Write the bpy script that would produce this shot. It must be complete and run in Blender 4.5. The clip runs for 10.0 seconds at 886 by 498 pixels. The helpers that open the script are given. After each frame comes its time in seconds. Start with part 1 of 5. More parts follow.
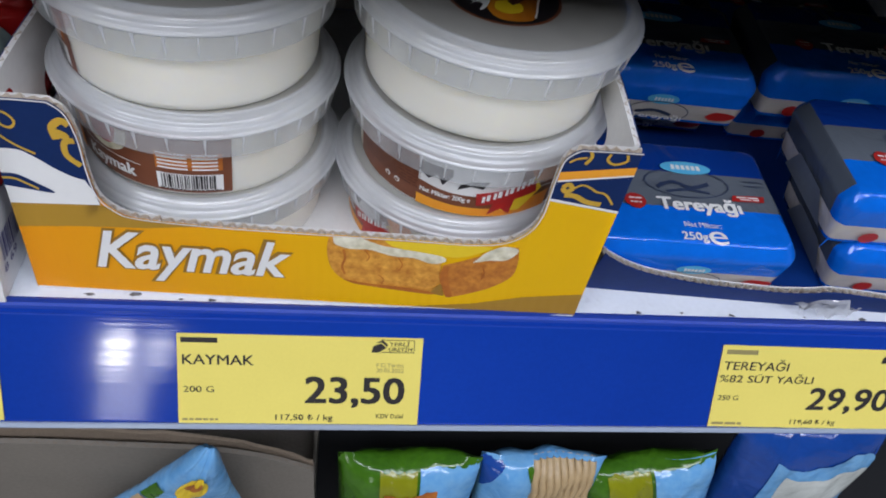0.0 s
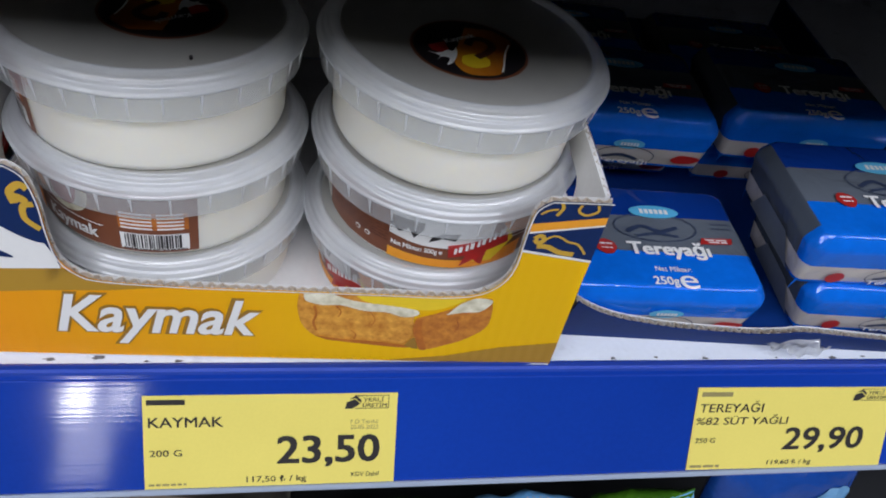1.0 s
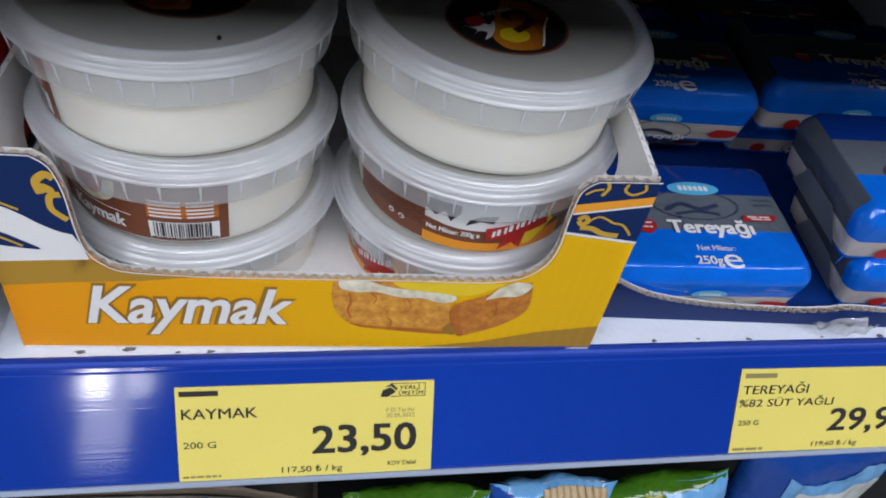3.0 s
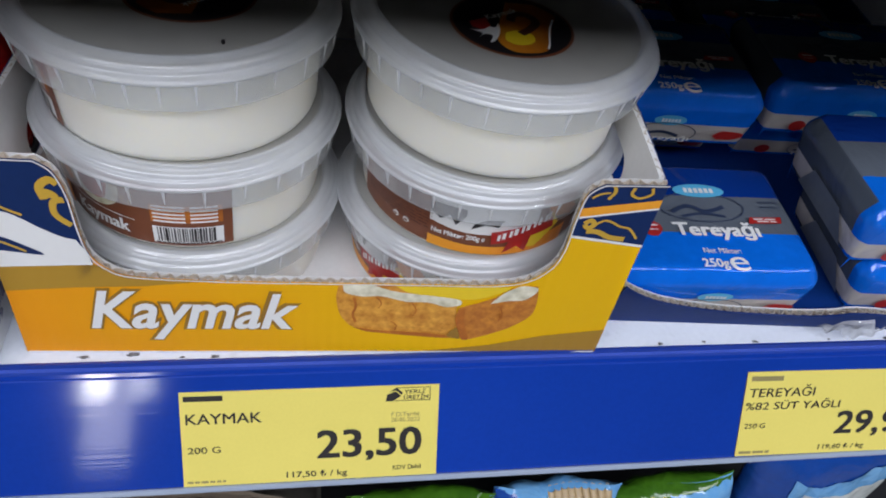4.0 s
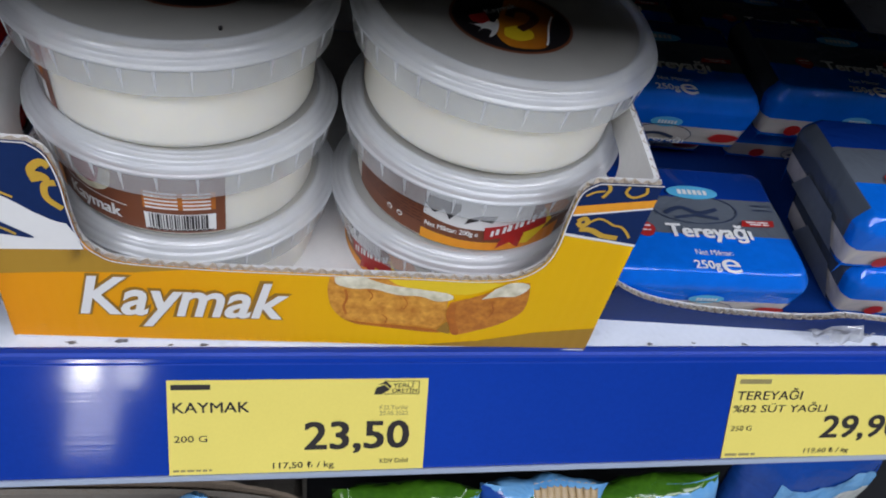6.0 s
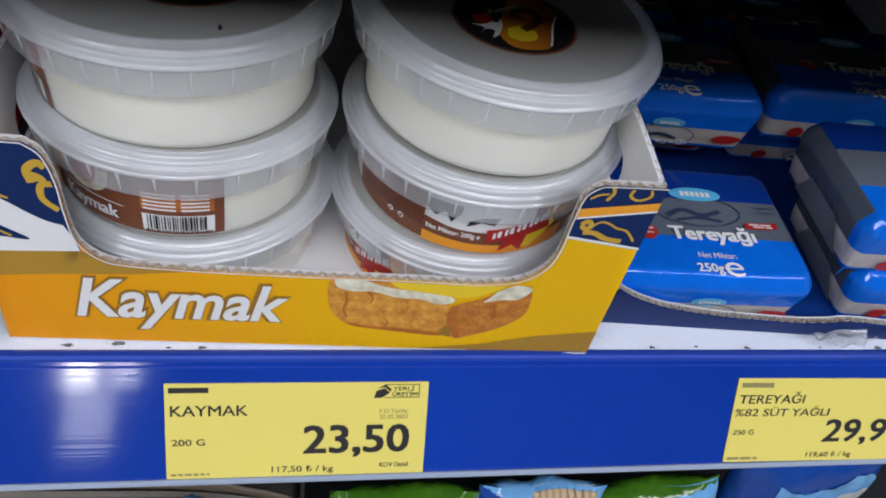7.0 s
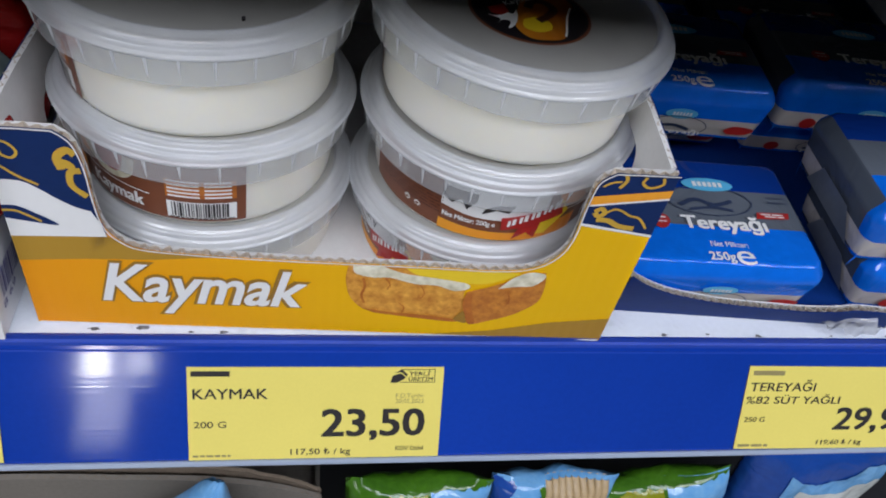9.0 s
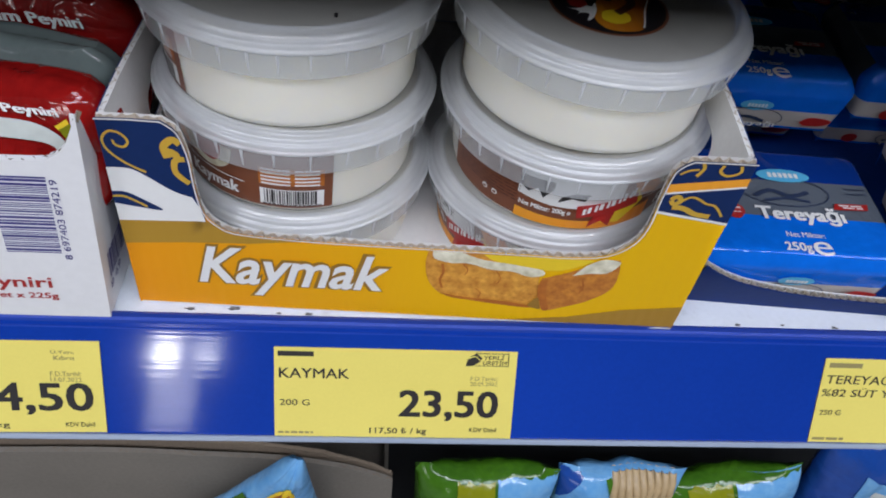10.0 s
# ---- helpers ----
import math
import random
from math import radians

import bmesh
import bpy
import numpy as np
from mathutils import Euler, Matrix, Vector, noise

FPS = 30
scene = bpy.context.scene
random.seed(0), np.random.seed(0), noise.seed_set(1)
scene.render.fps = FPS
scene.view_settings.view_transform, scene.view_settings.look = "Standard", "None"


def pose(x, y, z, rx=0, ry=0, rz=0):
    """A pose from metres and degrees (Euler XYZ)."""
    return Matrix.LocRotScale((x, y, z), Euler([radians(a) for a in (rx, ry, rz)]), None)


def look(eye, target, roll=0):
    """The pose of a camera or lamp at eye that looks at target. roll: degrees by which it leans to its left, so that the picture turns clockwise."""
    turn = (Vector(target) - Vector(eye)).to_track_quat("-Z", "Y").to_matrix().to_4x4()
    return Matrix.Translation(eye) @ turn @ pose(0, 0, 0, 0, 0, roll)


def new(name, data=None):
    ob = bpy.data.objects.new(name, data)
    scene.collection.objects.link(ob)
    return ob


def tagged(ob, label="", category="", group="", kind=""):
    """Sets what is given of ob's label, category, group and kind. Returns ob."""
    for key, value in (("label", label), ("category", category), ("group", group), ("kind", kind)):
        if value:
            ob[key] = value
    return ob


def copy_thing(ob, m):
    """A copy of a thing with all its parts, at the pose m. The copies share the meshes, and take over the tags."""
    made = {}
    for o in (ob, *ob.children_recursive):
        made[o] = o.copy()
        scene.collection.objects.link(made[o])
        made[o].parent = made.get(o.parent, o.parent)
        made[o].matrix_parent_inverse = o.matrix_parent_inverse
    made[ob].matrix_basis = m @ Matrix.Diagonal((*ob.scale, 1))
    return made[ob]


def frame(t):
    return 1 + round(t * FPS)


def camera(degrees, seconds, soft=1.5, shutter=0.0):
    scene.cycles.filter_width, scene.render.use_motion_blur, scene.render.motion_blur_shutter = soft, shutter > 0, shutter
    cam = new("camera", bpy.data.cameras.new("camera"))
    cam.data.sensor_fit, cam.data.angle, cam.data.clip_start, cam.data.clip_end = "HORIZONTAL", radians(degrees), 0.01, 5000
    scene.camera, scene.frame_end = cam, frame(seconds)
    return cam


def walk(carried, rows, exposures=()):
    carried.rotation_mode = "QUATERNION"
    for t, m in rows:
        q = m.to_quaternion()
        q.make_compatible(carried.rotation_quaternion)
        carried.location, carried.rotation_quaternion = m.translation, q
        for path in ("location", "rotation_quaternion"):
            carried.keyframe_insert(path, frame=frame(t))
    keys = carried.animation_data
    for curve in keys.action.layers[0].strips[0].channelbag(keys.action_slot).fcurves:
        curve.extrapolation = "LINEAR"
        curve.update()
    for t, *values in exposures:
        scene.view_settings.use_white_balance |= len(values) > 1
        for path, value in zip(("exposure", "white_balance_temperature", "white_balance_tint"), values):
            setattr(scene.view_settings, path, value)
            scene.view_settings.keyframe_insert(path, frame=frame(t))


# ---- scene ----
cam = camera(62.11, 10.0, soft=1.9)
PATH = [
    (0, (0.0151, -0.1815, 1.2438), (0.0688, 0.0821, 0.9478), 10.89),
    (0.5, (0.0130, -0.1761, 1.2468), (0.0793, 0.0965, 0.9617), 12.05),
    (1, (0.0135, -0.1741, 1.2461), (0.0841, 0.1016, 0.9650), 11.43),
    (1.5, (0.0123, -0.1712, 1.2422), (0.0826, 0.1008, 0.9575), 10.97),
    (2, (0.0125, -0.1694, 1.2415), (0.0833, 0.0998, 0.9542), 10.92),
    (2.5, (0.0083, -0.1671, 1.2402), (0.0754, 0.1001, 0.9502), 10.38),
    (4, (0.0042, -0.1629, 1.2395), (0.0687, 0.1046, 0.9492), 9.65),
    (4.5, (0.0054, -0.1648, 1.2398), (0.0711, 0.0992, 0.9465), 10.16),
    (5, (0.0066, -0.1663, 1.2380), (0.0707, 0.0952, 0.9421), 10.11),
    (5.5, (0.0055, -0.1655, 1.2389), (0.0711, 0.1010, 0.9478), 11.06),
    (7, (0.0030, -0.1600, 1.2371), (0.0733, 0.1050, 0.9458), 12.32),
    (7.5, (0.0037, -0.1600, 1.2378), (0.0754, 0.1049, 0.9468), 12.14),
    (8, (0.0037, -0.1626, 1.2398), (0.0751, 0.1018, 0.9482), 12.47),
    (8.5, (0.0031, -0.1641, 1.2396), (0.0748, 0.0997, 0.9477), 12.70),
    (9, (0.0007, -0.1660, 1.2390), (0.0647, 0.0979, 0.9453), 11.57),
    (9.5, (-0.0058, -0.1711, 1.2406), (0.0431, 0.0944, 0.9455), 9.26),
    (10, (-0.0074, -0.1756, 1.2423), (0.0252, 0.0899, 0.9449), 7.16),
]
walk(cam, [(t, look(eye, target, roll)) for t, eye, target, roll in PATH])

# ---------------------------------------------------------------- light
world = bpy.data.worlds.new("shop")
scene.world = world
world.use_nodes = True
world.node_tree.nodes["Background"].inputs[0].default_value = (0.75, 0.8, 0.9, 1)
world.node_tree.nodes["Background"].inputs[1].default_value = 0.01
scene.view_settings.exposure = 0.0


def area_lamp(name, m, sx, sy, watts, colour):
    data = bpy.data.lights.new(name, "AREA")
    data.shape, data.size, data.size_y, data.energy, data.color = "RECTANGLE", sx, sy, watts, colour
    ob = new(name, data)
    ob.matrix_world = m
    return ob


LAMP_Y = -1.30
for lx in (-1.7, 0.1, 1.9):
    area_lamp("tube_light", pose(lx, LAMP_Y, 2.70), 1.5, 0.60, 33.5, (0.93, 0.965, 1.10))
for wx, wz, ww, wh, watts in ((-1.79, 1.75, 0.20, 0.16, 6.5), (-1.46, 1.75, 0.20, 0.16, 2.2), (-1.70, 1.36, 0.36, 0.50, 3.2)):
    area_lamp("window_daylight", look((wx, -6.05, wz), (wx, 0, wz)), ww, wh, watts, (0.97, 0.98, 1.0))

# ---------------------------------------------------------------- materials
def nodes_of(name):
    m = bpy.data.materials.new(name)
    m.use_nodes = True
    return m, m.node_tree.nodes, m.node_tree.links, m.node_tree.nodes["Principled BSDF"]


def surface(name, colour, rough=0.5, metal=0.0, vary=0.08, grain=300.0, bump=0.05, stains=0.0, spec=0.5, coat=0.0, second=None, blotch=14.0):
    """A worn plain surface: tone varies at two scales, with fine relief."""
    m, n, l, p = nodes_of(name)
    co = n.new("ShaderNodeTexCoord")
    big, fine = n.new("ShaderNodeTexNoise"), n.new("ShaderNodeTexNoise")
    big.inputs["Scale"].default_value, big.inputs["Detail"].default_value = blotch, 5
    fine.inputs["Scale"].default_value, fine.inputs["Detail"].default_value = grain, 4
    for t in (big, fine):
        l.new(co.outputs["Object"], t.inputs["Vector"])
    ramp = n.new("ShaderNodeValToRGB")
    lo = [c * (1 - vary * 1.6) for c in colour] if second is None else list(second)
    hi = [min(1, c * (1 + vary)) for c in colour]
    ramp.color_ramp.elements[0].color, ramp.color_ramp.elements[1].color = (*lo, 1), (*hi, 1)
    ramp.color_ramp.elements[0].position, ramp.color_ramp.elements[1].position = 0.3, 0.7
    add = n.new("ShaderNodeMath")
    add.operation = "MULTIPLY_ADD"
    add.inputs[1].default_value = 0.35
    l.new(fine.outputs["Fac"], add.inputs[0])
    sc = n.new("ShaderNodeMath")
    sc.operation = "MULTIPLY"
    sc.inputs[1].default_value = 0.65
    l.new(big.outputs["Fac"], sc.inputs[0])
    l.new(sc.outputs[0], add.inputs[2])
    l.new(add.outputs[0], ramp.inputs[0])
    colour_out = ramp.outputs[0]
    if stains:
        spot = n.new("ShaderNodeTexNoise")
        spot.inputs["Scale"].default_value, spot.inputs["Detail"].default_value = 55, 6
        l.new(co.outputs["Object"], spot.inputs["Vector"])
        sr = n.new("ShaderNodeValToRGB")
        sr.color_ramp.elements[0].position, sr.color_ramp.elements[1].position = 0.62, 0.7
        sr.color_ramp.elements[0].color, sr.color_ramp.elements[1].color = (0, 0, 0, 1), (stains,) * 3 + (1,)
        l.new(spot.outputs["Fac"], sr.inputs[0])
        mix = n.new("ShaderNodeMix")
        mix.data_type = "RGBA"
        mix.inputs["B"].default_value = (0.06, 0.055, 0.05, 1)
        l.new(sr.outputs[0], mix.inputs["Factor"])
        l.new(colour_out, mix.inputs["A"])
        colour_out = mix.outputs["Result"]
    l.new(colour_out, p.inputs["Base Color"])
    rr = n.new("ShaderNodeMapRange")
    rr.inputs["To Min"].default_value, rr.inputs["To Max"].default_value = max(0.02, rough - 0.08), min(1, rough + 0.08)
    l.new(big.outputs["Fac"], rr.inputs["Value"])
    l.new(rr.outputs[0], p.inputs["Roughness"])
    p.inputs["Metallic"].default_value = metal
    p.inputs["Specular IOR Level"].default_value = spec
    p.inputs["Coat Weight"].default_value = coat
    p.inputs["Coat Roughness"].default_value = 0.08
    if bump:
        b = n.new("ShaderNodeBump")
        b.inputs["Strength"].default_value, b.inputs["Distance"].default_value = bump, 0.002
        l.new(fine.outputs["Fac"], b.inputs["Height"])
        l.new(b.outputs[0], p.inputs["Normal"])
    return m


def milky(name, colour, clear, rough=0.3):
    """Cloudy polypropylene: part diffuse and glossy, part see-through."""
    m, n, l, p = nodes_of(name)
    p.inputs["Base Color"].default_value = (*colour, 1)
    p.inputs["Roughness"].default_value = rough
    noise_t = n.new("ShaderNodeTexNoise")
    noise_t.inputs["Scale"].default_value, noise_t.inputs["Detail"].default_value = 60, 4
    co = n.new("ShaderNodeTexCoord")
    l.new(co.outputs["Object"], noise_t.inputs["Vector"])
    b = n.new("ShaderNodeBump")
    b.inputs["Strength"].default_value, b.inputs["Distance"].default_value = 0.12, 0.002
    l.new(noise_t.outputs["Fac"], b.inputs["Height"])
    l.new(b.outputs[0], p.inputs["Normal"])
    mr = n.new("ShaderNodeMapRange")
    mr.inputs["To Min"].default_value, mr.inputs["To Max"].default_value = clear - 0.08, clear + 0.08
    l.new(noise_t.outputs["Fac"], mr.inputs["Value"])
    tr, mix, tl, mix2 = n.new("ShaderNodeBsdfTransparent"), n.new("ShaderNodeMixShader"), n.new("ShaderNodeBsdfTranslucent"), n.new("ShaderNodeMixShader")
    tr.inputs[0].default_value = (0.96, 0.97, 0.98, 1)
    tl.inputs[0].default_value = (*colour, 1)
    mix2.inputs[0].default_value = 0.34
    l.new(p.outputs[0], mix2.inputs[1])
    l.new(tl.outputs[0], mix2.inputs[2])
    l.new(mr.outputs[0], mix.inputs[0])
    l.new(mix2.outputs[0], mix.inputs[1])
    l.new(tr.outputs[0], mix.inputs[2])
    gloss, facing, fres, top = n.new("ShaderNodeBsdfGlossy"), n.new("ShaderNodeLayerWeight"), n.new("ShaderNodeMapRange"), n.new("ShaderNodeMixShader")
    gloss.inputs["Roughness"].default_value = rough * 0.6
    facing.inputs["Blend"].default_value = 0.3
    fres.inputs["To Min"].default_value, fres.inputs["To Max"].default_value = 0.05, 0.22
    l.new(facing.outputs["Facing"], fres.inputs["Value"])
    l.new(b.outputs[0], gloss.inputs["Normal"])
    l.new(fres.outputs[0], top.inputs[0])
    l.new(mix.outputs[0], top.inputs[1])
    l.new(gloss.outputs[0], top.inputs[2])
    l.new(top.outputs[0], n["Material Output"].inputs["Surface"])
    return m


def film(name, colour, rough=0.16, crinkle=0.5, scale=38.0, metal=0.0, second=None):
    """Printed plastic or foil film with crinkles."""
    m = surface(name, colour, rough, metal, 0.1, 220, 0, second=second, blotch=30)
    n, l = m.node_tree.nodes, m.node_tree.links
    co, t = n.new("ShaderNodeTexCoord"), n.new("ShaderNodeTexNoise")
    t.inputs["Scale"].default_value, t.inputs["Detail"].default_value, t.inputs["Distortion"].default_value = scale, 3, 1.2
    b = n.new("ShaderNodeBump")
    b.inputs["Strength"].default_value, b.inputs["Distance"].default_value = crinkle, 0.004
    l.new(co.outputs["Object"], t.inputs["Vector"])
    l.new(t.outputs["Fac"], b.inputs["Height"])
    l.new(b.outputs[0], n["Principled BSDF"].inputs["Normal"])
    return m


def gradient_print(name, left, right, x0, x1, rough=0.5):
    """Carton print that runs from one ink to another along local x, over faint flute lines."""
    m, n, l, p = nodes_of(name)
    co, sep, mr = n.new("ShaderNodeTexCoord"), n.new("ShaderNodeSeparateXYZ"), n.new("ShaderNodeMapRange")
    l.new(co.outputs["Object"], sep.inputs[0])
    l.new(sep.outputs["X"], mr.inputs["Value"])
    mr.inputs["From Min"].default_value, mr.inputs["From Max"].default_value = x0, x1
    ramp = n.new("ShaderNodeValToRGB")
    ramp.color_ramp.elements[0].color, ramp.color_ramp.elements[1].color = (*left, 1), (*right, 1)
    t = n.new("ShaderNodeTexNoise")
    t.inputs["Scale"].default_value, t.inputs["Detail"].default_value = 25, 6
    l.new(co.outputs["Object"], t.inputs["Vector"])
    add = n.new("ShaderNodeMath")
    add.operation = "MULTIPLY_ADD"
    add.inputs[1].default_value = 0.25
    l.new(t.outputs["Fac"], add.inputs[0])
    l.new(mr.outputs[0], add.inputs[2])
    sub = n.new("ShaderNodeMath")
    sub.operation = "SUBTRACT"
    sub.inputs[1].default_value = 0.12
    l.new(add.outputs[0], sub.inputs[0])
    l.new(sub.outputs[0], ramp.inputs[0])
    l.new(ramp.outputs[0], p.inputs["Base Color"])
    p.inputs["Roughness"].default_value = rough
    p.inputs["Specular IOR Level"].default_value = 0.25
    wave = n.new("ShaderNodeTexWave")
    wave.inputs["Scale"].default_value, wave.inputs["Distortion"].default_value = 70, 1.5
    l.new(co.outputs["Object"], wave.inputs["Vector"])
    b = n.new("ShaderNodeBump")
    b.inputs["Strength"].default_value, b.inputs["Distance"].default_value = 0.07, 0.002
    l.new(wave.outputs["Fac"], b.inputs["Height"])
    l.new(b.outputs[0], p.inputs["Normal"])
    return m


def rail_plastic():
    m = surface("blue_plastic", (0.005, 0.042, 0.34), 0.075, vary=0.1, grain=500, bump=0, spec=0.6, blotch=9)
    n, l = m.node_tree.nodes, m.node_tree.links
    co, mp, t = n.new("ShaderNodeTexCoord"), n.new("ShaderNodeMapping"), n.new("ShaderNodeTexNoise")
    mp.inputs["Scale"].default_value = (0.6, 900, 900)
    t.inputs["Scale"].default_value, t.inputs["Detail"].default_value = 1.0, 2
    l.new(co.outputs["Object"], mp.inputs[0])
    l.new(mp.outputs[0], t.inputs["Vector"])
    b = n.new("ShaderNodeBump")
    b.inputs["Strength"].default_value, b.inputs["Distance"].default_value = 0.022, 0.001
    l.new(t.outputs["Fac"], b.inputs["Height"])
    l.new(b.outputs[0], n["Principled BSDF"].inputs["Normal"])
    return m


M = {
    "deck": surface("white_enamel", (0.72, 0.76, 0.82), 0.3, vary=0.06, grain=400, bump=0.03, stains=0.25),
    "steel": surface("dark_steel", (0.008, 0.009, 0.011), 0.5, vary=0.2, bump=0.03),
    "rail": rail_plastic(),
    "railtop": surface("blue_lip", (0.012, 0.055, 0.40), 0.35, vary=0.1, bump=0.02),
    "lip": surface("clear_lip", (0.34, 0.40, 0.50), 0.2, vary=0.04, bump=0.02),
    "tag": surface("yellow_paper", (0.80, 0.68, 0.15), 0.5, vary=0.03, grain=900, bump=0.02, blotch=20),
    "ink": surface("black_ink", (0.025, 0.022, 0.022), 0.5, vary=0.1, bump=0),
    "grey_ink": surface("faded_ink", (0.30, 0.25, 0.10), 0.5, vary=0.1, bump=0),
    "cream": surface("cream_filled_plastic", (0.90, 0.87, 0.76), 0.38, vary=0.02, grain=40, bump=0.02, blotch=10),
    "skirt": milky("milky_plastic", (0.95, 0.97, 0.99), 0.50, 0.36),
    "collar": milky("thin_milky_plastic", (0.95, 0.97, 0.98), 0.76, 0.22),
    # same plastic as the rim, greyed to carry the panel's shade in its colour
    "lidtop_shaded": milky("milky_lid_panel_shaded", (0.56, 0.55, 0.51), 0.24, 0.3),
    "rib": milky("moulded_rib_plastic", (0.92, 0.94, 0.96), 0.2, 0.2),
    "brown": surface("brown_label", (0.19, 0.062, 0.028), 0.35, vary=0.06, grain=600, bump=0.01),
    "dbrown": surface("dark_brown_print", (0.07, 0.018, 0.012), 0.35, vary=0.1, bump=0),
    "orange": gradient_print("orange_print", (0.75, 0.20, 0.02), (0.85, 0.36, 0.03), -0.04, 0.04, 0.35),
    "stickerpic": gradient_print("sticker_picture_print", (0.60, 0.21, 0.015), (0.22, 0.055, 0.008), -0.008, 0.016, 0.35),
    "red": surface("red_print", (0.42, 0.02, 0.018), 0.35, vary=0.08, bump=0),
    "white": surface("white_print", (0.80, 0.80, 0.78), 0.4, vary=0.03, bump=0),
    "black": surface("black_print", (0.016, 0.014, 0.016), 0.3, vary=0.15, bump=0),
    "board": surface("corrugated_board", (0.20, 0.155, 0.11), 0.85, vary=0.15, grain=500, bump=0.3),
    "edge": surface("cut_board_edge", (0.52, 0.45, 0.36), 0.85, vary=0.12, grain=500, bump=0.2),
    "liner": surface("white_carton_liner", (0.74, 0.73, 0.71), 0.7, vary=0.05, grain=350, bump=0.06),
    "yellow": gradient_print("yellow_carton_print", (0.80, 0.29, 0.006), (0.82, 0.47, 0.002), -0.11, 0.03),
    "olive": gradient_print("olive_gold_print", (0.42, 0.24, 0.03), (0.40, 0.22, 0.03), -0.1, 0.1),
    "tray_blue": surface("tray_blue_print", (0.003, 0.028, 0.16), 0.55, vary=0.12, grain=420, bump=0.04, spec=0.12),
    "navy": surface("navy_print", (0.006, 0.024, 0.105), 0.5, vary=0.08, grain=500, bump=0.03, spec=0.2),
    "gold": surface("gold_print", (0.62, 0.38, 0.04), 0.4, vary=0.1, bump=0),
    "crust": surface("bread_crust_print", (0.78, 0.40, 0.06), 0.45, vary=0.1, grain=620, bump=0, second=(0.44, 0.14, 0.012), blotch=210),
    "slice": surface("bread_slice_print", (0.66, 0.27, 0.035), 0.45, vary=0.1, grain=500, bump=0, second=(0.34, 0.085, 0.010), blotch=190),
    "crumb": surface("toasted_bread_print", (0.55, 0.18, 0.02), 0.45, vary=0.1, grain=300, bump=0, second=(0.3, 0.07, 0.01), blotch=140),
    "creamp": surface("spread_print", (0.88, 0.84, 0.68), 0.45, vary=0.05, grain=300, bump=0, second=(0.50, 0.46, 0.30), blotch=230),
    "outline": surface("brown_outline_print", (0.33, 0.17, 0.02), 0.45, vary=0.05, bump=0),
    "carton": surface("glossy_white_carton", (0.80, 0.80, 0.80), 0.33, vary=0.04, grain=300, bump=0.03),
    "violet": surface("violet_ink", (0.035, 0.03, 0.20), 0.45, vary=0.1, bump=0),
    "redfilm": film("red_film", (0.33, 0.010, 0.008), 0.13, 0.9, 42, second=(0.20, 0.006, 0.006)),
    "whitefilm": film("white_film", (0.62, 0.66, 0.62), 0.15, 0.35, 34),
    "greyfilm": film("grey_green_film", (0.16, 0.20, 0.19), 0.13, 0.8, 34),
    "greenfilm": film("green_film", (0.06, 0.17, 0.010), 0.16, 0.5, 40, second=(0.02, 0.08, 0.006)),
    "limefilm": film("lime_film", (0.24, 0.25, 0.010), 0.16, 0.5, 40),
    "bluefilm": film("sky_blue_film", (0.08, 0.28, 0.58), 0.16, 0.6, 40, second=(0.22, 0.46, 0.70)),
    "dbluefilm": film("deep_blue_film", (0.01, 0.06, 0.30), 0.16, 0.5, 40),
    "clear": milky("clear_film", (0.84, 0.86, 0.88), 0.52, 0.12),
    "smoke": milky("clear_sleeve_film", (0.30, 0.34, 0.42), 0.86, 0.2),
    "noodle": surface("cream_cheese_strands", (0.50, 0.36, 0.19), 0.45, vary=0.15, bump=0.1),
    "grey_board": surface("grey_brown_board", (0.19, 0.17, 0.14), 0.9, vary=0.12, grain=400, bump=0.2),
    "paleblue": surface("pale_blue_print", (0.10, 0.46, 0.72), 0.35, vary=0.05, bump=0),
    "silver": surface("silver_print", (0.20, 0.23, 0.27), 0.3, 0.3, vary=0.15, bump=0, blotch=60),
    "darkline": surface("dark_line_print", (0.03, 0.045, 0.09), 0.35, vary=0.1, bump=0),
    "wall": surface("painted_wall", (0.36, 0.36, 0.35), 0.7, vary=0.04, grain=80, bump=0.05, blotch=2),
    "floor": surface("pale_tile", (0.30, 0.29, 0.27), 0.35, vary=0.08, grain=60, bump=0.03, blotch=3),
    "yolk": surface("yellow_print", (0.85, 0.60, 0.02), 0.4, vary=0.04, bump=0),
    "chip": surface("dirt_and_chipped_paint", (0.04, 0.036, 0.03), 0.8, vary=0.3, bump=0.3, second=(0.20, 0.20, 0.21), blotch=500),
}


